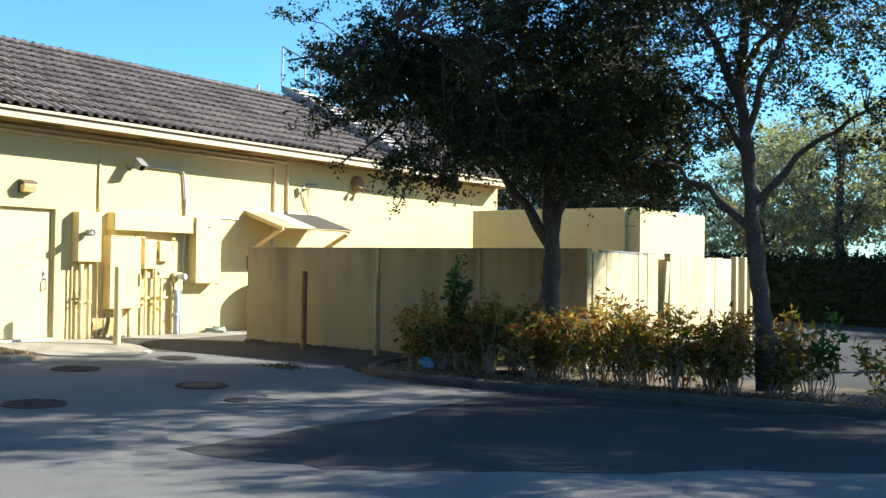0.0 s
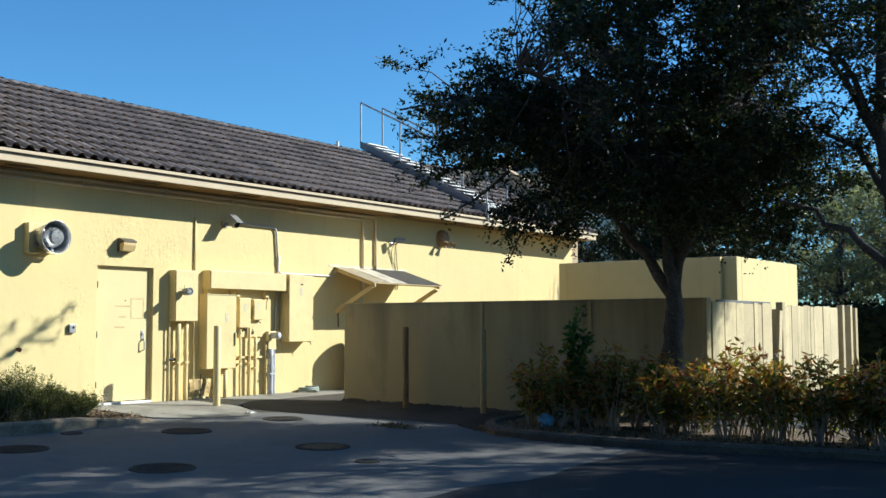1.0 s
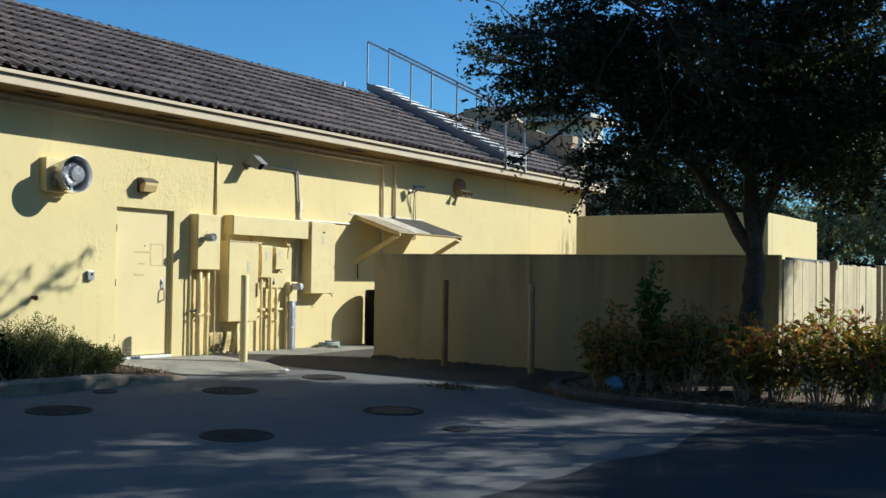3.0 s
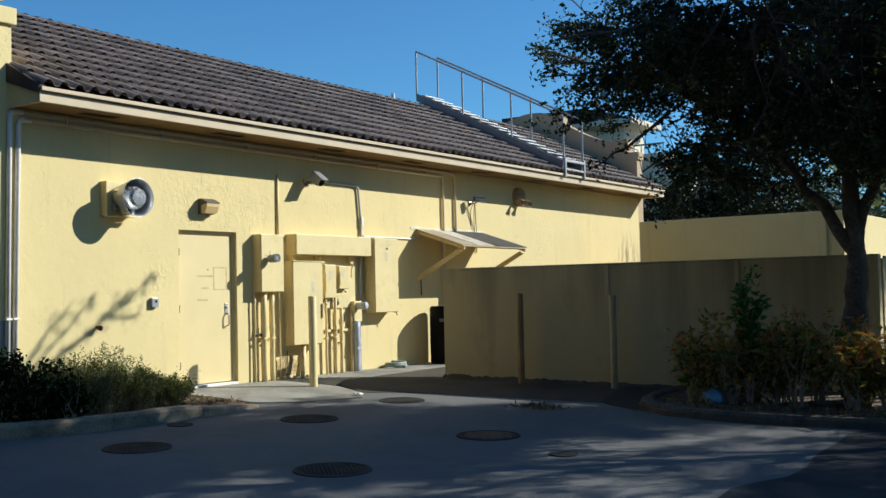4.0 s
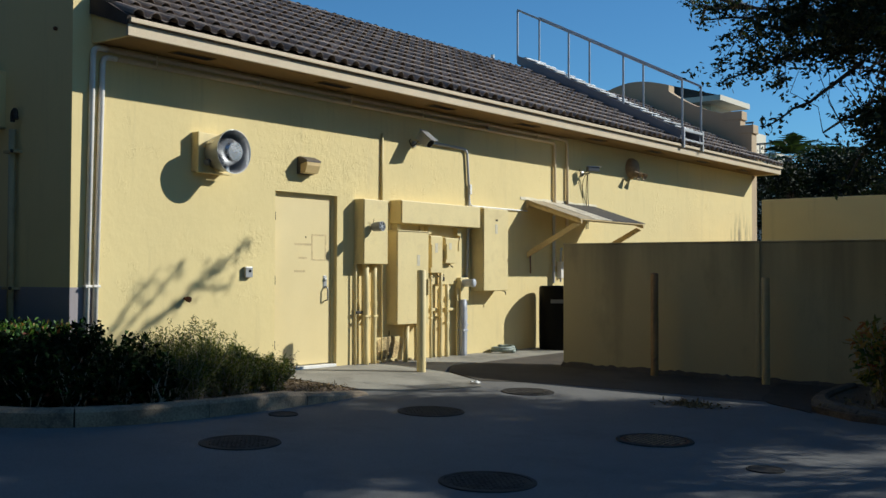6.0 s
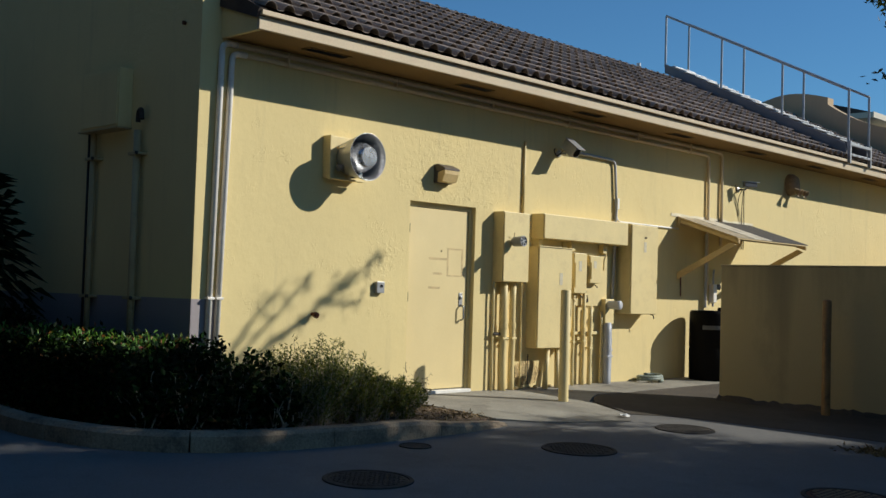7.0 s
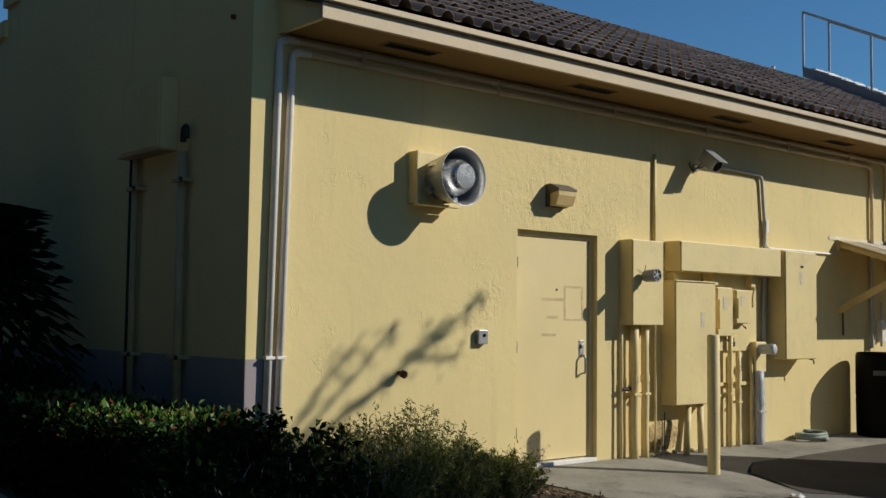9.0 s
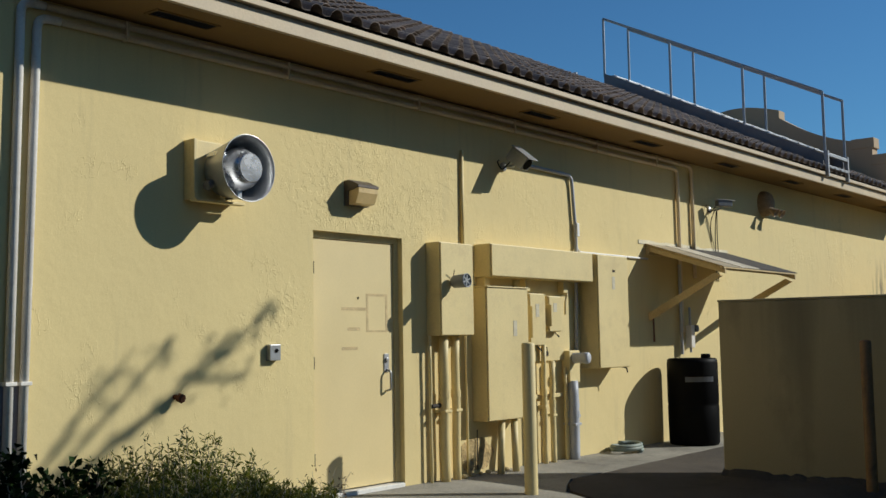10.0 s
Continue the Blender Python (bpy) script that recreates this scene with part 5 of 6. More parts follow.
part("pin", lathe(bmesh.new(), (0, 0, 0), (0, -1, 0), [(0, 0.02), (0.03, 0.02), (0.03, 0)], 8), "rust", nail)

# ---- lower wing behind the gable ----
wing = thing("rear_wing", "yellow stucco wing with a tiled roof behind the gable", "building", at=(-26.0, 10.0, -0.3))
part("wall", boxed(-5.5, 5.24, -2.5, -2.25, 0.0, 4.8), "stucco", wing)
bm = bmesh.new()
prism(bm, [(0, 0), (0, 0.34), (1.2, 0.87), (1.2, 0.53)], -5.5, 5.23)
bmesh.ops.transform(bm, matrix=Matrix.Translation((0, -3.1, 4.93)) @ Matrix(((0, 1, 0, 0), (1, 0, 0, 0), (0, 0, 1, 0), (0, 0, 0, 1))), verts=bm.verts)
part("roof", bm, "tile_joined", wing)
part("fascia", boxed(-5.5, 5.22, -3.08, -3.04, 4.56, 4.92), "stucco", wing)
part("soffit_board", boxed(-5.5, 5.21, -3.03, -2.51, 4.60, 4.63), "soffit", wing)

# ---- covers in the paving ----
def cover(x, y, r, label, rough=False):
    z = height(x, y)
    c = thing("manhole_cover", label, "manhole cover", "manhole covers", at=(x, y, z))
    sx, sy = (height(x + 0.3, y) - height(x - 0.3, y)) / 0.6, (height(x, y + 0.3) - height(x, y - 0.3)) / 0.6
    c.rotation_euler = (math.atan(sy), -math.atan(sx), 0)
    part("ring", lathe(bmesh.new(), (0, 0, -0.05), (0, 0, 1), [(0, r), (0.062, r), (0.066, r * 0.985), (0.066, r * 0.9), (0.05, r * 0.89)], 36), "iron", c)
    part("lid", lathe(bmesh.new(), (0, 0, -0.05), (0, 0, 1), [(0, r * 0.885), (0.06, r * 0.885), (0.063, r * 0.87), (0.063, 0)], 36), "rust" if rough else "iron", c)
    if r > 0.2:
        n = 5
        for i in range(-n, n + 1):
            half = math.sqrt(max(0, (r * 0.8) ** 2 - (i * r * 0.15) ** 2))
            if half > 0.06:
                part("rib", boxed(-half, half, i * r * 0.15 - 0.007, i * r * 0.15 + 0.007, 0.0125, 0.0155), "iron", c)
        bm = bmesh.new()
        a = r * 0.04
        for i in range(-n, n):
            for j in range(-n, n + 1):
                u, v = j * r * 0.15, (i + 0.5) * r * 0.15
                if math.hypot(u, v) < r * 0.78:
                    box(bm, u - a, u + a, v - a, v + a, 0.0125, 0.0165)
        tagged(part("stud_grid", bm, "rusty_tan" if rough else "iron", c, "worn raised anti-slip studs"), kind="stuff")
    return c


cover(-12.04, 7.67, 0.33, "dark cast iron manhole cover in the asphalt")
cover(-12.10, 5.25, 0.33, "dark cast iron manhole cover in the asphalt")
cover(-9.67, 7.73, 0.33, "rusty cast iron manhole cover in the asphalt", True)
cover(-9.77, 5.39, 0.34, "dark cast iron manhole cover in the asphalt")
cover(-12.92, 6.53, 0.14, "small round iron valve cover in the asphalt")
cover(-8.48, 7.13, 0.14, "small round iron valve cover in the asphalt")
cover(-12.18, 9.63, 0.30, "dark manhole cover beside the apron")
scrap = thing("paper_scrap", "scrap of white paper on the apron edge", "litter", at=(-13.0, 9.75, apron_top(-13.0, 9.75) + 0.012))
bm = bmesh.new()
bmesh.ops.create_grid(bm, x_segments=4, y_segments=4, size=0.05)
for v in bm.verts:
    v.co.z = 0.025 + 0.03 * noise.noise(v.co * 30)
part("sheet", bm, "white", scrap)
bag = thing("plastic_bag", "crumpled pale blue plastic bag in the bed", "bag", at=(-8.5, 11.0, height(-8.5, 11.0) + 0.07))
bm = bmesh.new()
bmesh.ops.create_icosphere(bm, subdivisions=4, radius=0.12)
for v in bm.verts:
    n = noise.noise(v.co * 9) * 0.25 + noise.noise(v.co * 22) * 0.15
    v.co *= 1 + n
    v.co.z = max(-0.02, v.co.z * 0.8 + 0.08)
part("film", bm, "bag", bag)

# ---- plants ----
def branch(bm, a, b, r0, r1, sides, wobble, rng, n=4, bow=0.08):
    """A crooked tapering branch from a to b."""
    a, b = Vector(a), Vector(b)
    L = (b - a).length
    pts = []
    for k in range(n + 1):
        t = k / n
        off = Vector(rng.normal(size=3)) * wobble * L * math.sin(math.pi * t)
        pts.append(a.lerp(b, t) + off + Vector((0, 0, bow * L * math.sin(math.pi * t))))
    tube(bm, pts, [r0 + (r1 - r0) * k / n for k in range(n + 1)], sides, False)
    return pts


def in_lobes(lobes, n, rng, shell=0.35, clump=1):
    """Places in the crown's lobes, gathered in clumps with gaps between them."""
    out = []
    vol = np.array([l[3] * l[4] * l[5] for l in lobes])
    pick = rng.choice(len(lobes), max(1, n // clump), p=vol / vol.sum())
    for i in pick:
        cx, cy, cz, rx, ry, rz = lobes[i]
        d = rng.normal(size=3)
        d /= np.linalg.norm(d)
        r = rng.uniform(shell, 1.0) ** 0.6
        c = np.array((cx + d[0] * r * rx, cy + d[1] * r * ry, cz + d[2] * r * rz))
        for k in range(clump):
            out.append(c + (rng.normal(size=3) * np.array([0.30, 0.30, 0.17]) if clump > 1 else 0))
    return np.array(out)


def tree(label, trunk, trunk_r, limbs, lobes, clusters, per, leaf, seed, spreadr=0.38, leaf_mat="oak_leaf", group="trees", name="tree", floor_z=None, shade_trim=None, sprigs=(), clump=1):
    """A tree: crooked trunk, limbs, twigs to many leaf clumps, leaves in uneven clumps with gaps."""
    rng = np.random.default_rng(seed)
    base = Vector(trunk[0])
    t = thing(name, label, "tree", group, at=base)
    rel_ = lambda p: Vector(p) - base
    pts = bend([rel_(p) for p in trunk], 0.4, 5)
    n = len(pts)
    bm = bmesh.new()
    rr = []
    for k in range(n):
        f = k / (n - 1)
        rr.append(trunk_r * (1.35 - 0.35 * min(1, f * 6)) * (1 - 0.45 * f))
    tube(bm, pts, rr, 14, False)
    for v in bm.verts:
        v.co += Vector((noise.noise(v.co * 5), noise.noise(v.co * 5 + Vector((9, 0, 0))), 0)) * trunk_r * 0.34
    part("trunk", bm, "bark", t, smooth=True)
    nodes = [(p, rr[i]) for i, p in enumerate(pts) if i > n * 0.55]
    for a, b, r in limbs:
        bm = bmesh.new()
        lp = branch(bm, rel_(a), rel_(b), r, r * 0.35, 8, 0.022, rng, 7)
        part("limb", bm, "bark", t, smooth=True)
        nodes += [(p, r * (1 - 0.6 * i / 7)) for i, p in enumerate(lp) if i > 1]
    cl = in_lobes(lobes, clusters, rng, 0.35, clump)
    if floor_z is not None:
        cl = cl[cl[:, 2] > floor_z + 0.25 * rng.normal(size=len(cl))]
    if shade_trim is not None:
        # the crown is cut back so that its shadow stays off the sunlit wall
        a, b = shade_trim
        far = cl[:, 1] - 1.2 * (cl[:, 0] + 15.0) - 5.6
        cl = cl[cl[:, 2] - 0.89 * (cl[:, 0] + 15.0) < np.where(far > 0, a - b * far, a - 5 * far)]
    loose = []
    for a, b in sprigs:
        bm = bmesh.new()
        lp = branch(bm, rel_(a), rel_(b), 0.024, 0.008, 6, 0.012, rng, 7, -0.02)
        part("limb", bm, "bark", t, smooth=True)
        k_leaf = 10.0 * (Vector(b) - Vector(a)).length
        for i, p in enumerate(lp[1:]):
            loose.append(np.array(p) + rng.normal(size=(int(k_leaf * (2.6 if i == 6 and k_leaf > 3.5 else 1.0)), 3)) * (0.031 + (0.02 if i == 6 else 0.0)))
    cl = cl - np.array(base)
    where = np.array([p for p, r in nodes])
    bm = bmesh.new()
    for c in cl:
        i = int(np.argmin(((where - c) ** 2).sum(1)))
        p, r = nodes[i]
        branch(bm, p, c, min(r * 0.4, 0.016), 0.003, 4, 0.09, rng, 4)
    me = bpy.data.meshes.new("branchwork")
    bm.to_mesh(me)
    bm.free()
    tagged(part_of("branchwork", me, "bark", t), kind="stuff")
    # leaves sit along several short sprays at the end of each twig
    mid = cl.mean(0)
    n_spray = 8
    spray = rng.normal(size=(len(cl), n_spray, 3)) * np.array([1, 1, 0.6])
    out = cl - mid
    spray += 0.7 * (out / (np.linalg.norm(out, axis=1)[:, None] + 1e-6))[:, None, :]
    spray /= np.linalg.norm(spray, axis=2)[:, :, None]
    size = spreadr * rng.uniform(0.5, 1.35, (len(cl), n_spray))
    rep = np.repeat(np.arange(len(cl)), per)
    which = rng.integers(0, n_spray, len(rep))
    along_ = rng.random(len(rep)) * size[rep, which]
    g = spray[rep, which] * along_[:, None] + rng.normal(size=(len(rep), 3)) * 0.045 * spreadr
    part_of("crown", leaf_mesh("crown", np.concatenate([cl[rep] + g] + loose), leaf[0], leaf[1], rng), leaf_mat, t)
    return t


B = (-10.2, 11.35, 4.25)
tree("leafy live oak with a dense dark crown behind the kerb", [(-7.0, 11.95, -0.15), (-7.08, 11.98, 0.6), (-6.98, 12.0, 1.3), (-7.02, 12.0, 1.9), (-7.05, 11.9, 3.2), (-7.3, 11.0, 5.6)], 0.165,
     [((-7.03, 12.0, 1.6), (-8.1, 11.4, 3.1), 0.09), ((-7.0, 12.02, 1.75), (-6.3, 12.0, 3.6), 0.085), ((-7.05, 12.0, 2.6), (-9.6, 10.6, 4.5), 0.08), ((-8.1, 11.4, 3.1), B, 0.05), ((-7.1, 11.9, 2.9), (-7.6, 8.9, 4.3), 0.07),
      ((-7.1, 11.9, 3.2), (-6.8, 13.0, 4.6), 0.07), ((-7.2, 11.6, 4.2), (-8.3, 10.0, 5.9), 0.06), ((-6.3, 12.0, 3.6), (-4.9, 11.4, 5.0), 0.05), ((-7.2, 11.4, 4.6), (-6.2, 10.6, 6.8), 0.05), ((-8.1, 11.4, 3.1), (-9.2, 10.7, 2.65), 0.03), ((-7.6, 10.4, 3.9), (-9.4, 8.9, 4.0), 0.035)],
     [(-6.8, 11.05, 4.5, 2.2, 2.4, 2.0), (-8.3, 10.9, 3.9, 1.2, 1.2, 0.65), (-8.9, 10.6, 4.1, 0.8, 0.9, 0.5), (-7.4, 11.3, 3.9, 1.5, 1.3, 0.9), (-5.9, 14.3, 3.2, 0.8, 0.9, 0.6), (-7.3, 11.3, 4.7, 1.1, 1.0, 0.9), (-6.3, 13.9, 2.5, 0.8, 0.7, 0.35), (-8.9, 10.7, 3.9, 1.05, 1.2, 0.62), (-6.9, 10.4, 5.6, 0.9, 1.1, 0.9), (-8.3, 9.1, 3.7, 0.65, 0.7, 0.5), (-8.8, 10.7, 2.6, 0.4, 0.4, 0.28), (-7.9, 10.6, 3.1, 1.1, 1.2, 0.65), (-6.2, 11.2, 3.3, 1.2, 1.5, 0.8), (-6.3, 11.2, 6.2, 1.5, 1.7, 1.1), (-10.0, 10.5, 4.45, 0.45, 0.45, 0.3), (-6.8, 13.0, 3.8, 1.7, 1.2, 1.1), (-8.8, 13.0, 3.7, 1.1, 0.9, 0.8), (-5.7, 12.8, 3.5, 0.8, 0.8, 0.7), (-6.4, 13.7, 2.8, 1.0, 0.9, 0.55)],
     1580, 108, (0.072, 0.035), 11, 0.42, floor_z=2.15, shade_trim=(0.75, 0.7), clump=9,
     sprigs=((B, (-11.4, 12.22, 4.68)), (B, (-11.22, 12.0, 4.57)), (B, (-11.1, 11.62, 4.66)), (B, (-11.0, 11.3, 4.59)), ((-11.06, 11.96, 4.50), (-11.25, 12.22, 4.34)),
             ((-9.0, 10.7, 3.7), (-10.1, 10.3, 3.25)), ((-8.6, 10.9, 2.8), (-9.1, 11.0, 2.1)), ((-9.3, 10.6, 4.0), (-10.3, 10.2, 3.9)), ((-8.7, 10.4, 3.3), (-9.6, 10.2, 2.7))))
tree("slender live oak with an open lit crown", [(-3.72, 11.6, -0.2), (-3.78, 11.55, 0.6), (-3.88, 11.5, 1.5), (-3.98, 11.48, 2.6), (-4.1, 11.5, 3.6), (-4.0, 11.5, 5.4)], 0.115,
     [((-3.9, 11.5, 1.75), (-5.3, 11.4, 2.75), 0.06), ((-3.9, 11.5, 2.1), (-2.6, 11.6, 3.2), 0.055), ((-4.0, 11.5, 2.7), (-5.0, 11.7, 3.8), 0.05), ((-4.0, 11.5, 3.0), (-3.0, 10.6, 4.6), 0.05), ((-4.1, 11.5, 3.4), (-5.2, 12.3, 5.0), 0.05), ((-4.05, 11.5, 3.8), (-3.0, 12.6, 5.6), 0.05), ((-4.1, 11.5, 3.5), (-4.9, 10.5, 5.2), 0.045)],
     [(-3.8, 11.5, 4.9, 2.4, 2.2, 1.8), (-2.5, 11.6, 3.8, 1.4, 1.4, 1.0), (-5.2, 11.5, 2.75, 0.5, 0.6, 0.3), (-3.4, 12.9, 3.8, 1.3, 0.9, 0.8), (-4.5, 11.6, 5.0, 1.1, 1.2, 0.7), (-3.2, 11.3, 5.2, 1.5, 1.4, 1.0)], 430, 92, (0.072, 0.034), 12, 0.43, floor_z=2.3, clump=9)
tree("leafy oak further along the bed", [(1.5, 12.2, -0.3), (1.45, 12.2, 1.0), (1.4, 12.2, 2.4), (1.5, 12.3, 4.6)], 0.14,
     [((1.4, 12.2, 2.2), (-0.3, 12.1, 3.4), 0.07), ((1.4, 12.2, 2.4), (3.0, 12.4, 3.8), 0.07), ((1.45, 12.2, 3.0), (1.1, 10.6, 4.3), 0.06), ((1.45, 12.2, 3.2), (1.5, 14.0, 4.3), 0.06)],
     [(1.4, 12.2, 4.0, 2.3, 2.2, 1.5)], 520, 95, (0.075, 0.035), 13, 0.48, floor_z=2.1, clump=7)
# added out of view; only its shadow on the bed corner matters
tree("unseen oak added past the enclosure to shade the bed", [(-1.9, 18.9, -0.3), (-1.85, 18.8, 1.4), (-1.9, 18.7, 3.0), (-1.8, 18.6, 6.0)], 0.15,
     [((-1.9, 18.7, 3.2), (-2.8, 18.5, 5.6), 0.07), ((-1.9, 18.7, 3.4), (-0.9, 18.8, 5.6), 0.07), ((-1.85, 18.7, 4.0), (-1.8, 17.8, 6.2), 0.06)],
     [(-1.8, 18.6, 6.4, 1.35, 1.25, 1.2)], 380, 95, (0.075, 0.035), 15, 0.42, floor_z=4.4, clump=7)
# stands out of view; position and lobes are chosen for the shade they cast
tree("oak out of view behind the bed, placed for its shadow on the lot", [(1.8, 15.9, -0.3), (1.75, 15.8, 1.0), (1.7, 15.7, 2.4), (1.8, 15.7, 5.0)], 0.14,
     [((1.7, 15.7, 2.2), (0.1, 15.5, 3.4), 0.07), ((1.7, 15.7, 2.4), (3.4, 15.9, 3.8), 0.07), ((1.7, 15.7, 3.0), (1.6, 14.1, 4.4), 0.06), ((1.75, 15.7, 4.4), (0.6, 14.9, 6.2), 0.05)],
     [(1.8, 15.6, 4.3, 2.7, 2.3, 1.9), (1.5, 15.2, 6.0, 1.2, 1.1, 0.8), (-0.6, 15.2, 4.6, 1.2, 1.0, 0.9)], 860, 95, (0.075, 0.035), 14, 0.48, floor_z=2.1, clump=7)

# three oaks added out of view to dim the skylight on the gable
for x, y, sd in ((-12.6, -2.6, 51), (-17.2, -1.4, 52), (-21.8, -0.6, 53)):
    tree("unseen broad live oak added behind the lot to block skylight", [(x, y, -0.4), (x + 0.1, y, 1.2), (x - 0.1, y + 0.1, 2.6), (x, y, 5.2)], 0.17,
         [((x, y, 2.4), (x - 1.8, y + 0.3, 4.4), 0.08), ((x, y, 2.6), (x + 1.8, y - 0.3, 4.6), 0.08), ((x, y, 3.0), (x + 0.2, y + 1.6, 5.0), 0.07), ((x, y, 3.0), (x, y - 1.6, 5.2), 0.07)],
         [(x, y, 5.2, 2.9, 2.0, 2.9)], 560, 80, (0.12, 0.06), sd, 0.6, floor_z=1.9, clump=6)


def shrub(label, x, y, h, w, stems, per, leaf, leaf_mat, seed, name="shrub", group="shrubs", lean=0.25, low=0.35, stem_r=0.009, z=None, upright=0.3, tip_mat=None, scatter=0.035):
    """A shrub: thin stems from the ground, leaves thicker towards the tips."""
    rng = np.random.default_rng(seed)
    z = height(x, y) + 0.06 if z is None else z
    t = thing(name, label, "shrub", group, at=(x, y, z))
    bm = bmesh.new()
    at, tips = [], []
    for k in range(stems):
        a = rng.uniform(0, 2 * math.pi)
        r0, r1 = w * 0.25 * rng.random(), w * math.sqrt(rng.random())
        hh = h * rng.uniform(0.55, 1.05) * (1 - 0.25 * (r1 / w) ** 2)
        p0 = Vector((r0 * math.cos(a), r0 * math.sin(a), -0.04))
        p1 = Vector((r1 * math.cos(a + lean * rng.normal()), r1 * math.sin(a + lean * rng.normal()), hh))
        pts = branch(bm, p0, p1, stem_r, stem_r * 0.35, 4, 0.05, rng, 5)
        for q in range(per):
            f = low + (1.02 - low) * rng.random() ** 0.7
            i = min(4, int(f * 5))
            p = pts[i].lerp(pts[i + 1], min(1.0, f * 5 - i))
            (tips if tip_mat and f > 0.80 + 0.06 * rng.normal() else at).append(np.array(p) + rng.normal(size=3) * (scatter + 0.03 * w))
    me = bpy.data.meshes.new("branchwork")
    bm.to_mesh(me)
    bm.free()
    tagged(part_of("branchwork", me, "stem", t), kind="stuff")
    part_of("foliage", leaf_mesh("foliage", np.array(at), leaf[0], leaf[1], rng, 0.0, upright), leaf_mat, t)
    if tips:
        part_of("tip_foliage", leaf_mesh("tip_foliage", np.array(tips), leaf[0], leaf[1], rng, 0.0, 0.2), tip_mat, t, "orange, red and yellow young leaves")
    return t


r = random.Random(3)
x = -8.75
k = 0
while x < 4.0:
    f = min(1.0, max(0.0, (x + 9.2) / 1.2))
    y = 11.15 + 0.10 * (x + 9) * 0.5 + r.uniform(-0.15, 0.15)
    for row in range(2 if x < -3.4 else 1):
        shrub("croton hedge shrub with orange, yellow and green leaves on bare stems", x + r.uniform(-0.1, 0.1), y + 0.42 * row, (0.86 + 0.2 * f if x < -3.6 else 0.92) * r.uniform(0.82, 1.16), r.uniform(0.32, 0.44), 15 if x < -3.6 else 9, 34, (0.128, 0.040), "croton_leaf", 100 + k + 40 * row, "croton_shrub", "croton hedge", low=0.26, stem_r=0.010, upright=-0.25, tip_mat="croton_tip")
    x += r.uniform(0.36, 0.5) if x < -3.6 else r.uniform(0.75, 1.15)
    k += 1
shrub("tall fresh green weed rising from the croton hedge", -8.1, 11.15, 1.85, 0.17, 8, 70, (0.11, 0.05), "weed_leaf", 61, "tall_weed", "weeds", low=0.35)
shrub("bright green weed among the croton leaves", -2.95, 11.35, 1.15, 0.16, 6, 40, (0.11, 0.05), "weed_leaf", 62, "tall_weed", "weeds", low=0.5)
shrub("bright green weed at the foot of the oak", -7.05, 11.55, 0.95, 0.12, 5, 30, (0.10, 0.05), "weed_leaf", 63, "tall_weed", "weeds", low=0.6)

# leaf litter in the right bed
rng = np.random.default_rng(8)
n = 2600
lx = rng.uniform(-9.2, 3.0, n)
ly = 10.25 + 0.10 * (lx + 9) + np.abs(rng.normal(size=n)) * 0.55
lz = np.array([height(a, b) + 0.078 for a, b in zip(lx, ly)])
litter = tagged(part_of("leaf_litter", leaf_mesh("leaf_litter", np.stack([lx, ly, lz], 1), 0.07, 0.035, rng), "litter"), "dry brown leaves scattered over the bed", "leaf litter", kind="stuff")

# dry grass and leaves at the end of the wall bed
n = 700
lx, ly = rng.uniform(-14.7, -13.45, n), 8.15 - np.abs(rng.normal(size=n)) * 0.6
lz = np.array([height(a, b) + 0.068 for a, b in zip(lx, ly)])
tagged(part_of("leaf_litter", leaf_mesh("leaf_litter", np.stack([lx, ly, lz], 1), 0.06, 0.016, rng), "litter"), "dry grass and leaves at the end of the bed", "leaf litter", kind="stuff")

n = 420
lx, ly = -10.35 + rng.normal(size=n) * 0.15, 9.98 + rng.normal(size=n) * 0.09
lz = np.array([height(a, b) + 0.014 for a, b in zip(lx, ly)])
tagged(part_of("leaf_litter", leaf_mesh("leaf_litter", np.stack([lx, ly, lz], 1), 0.06, 0.02, rng), "litter"), "drift of brown leaves on the asphalt", "leaf litter", kind="stuff")

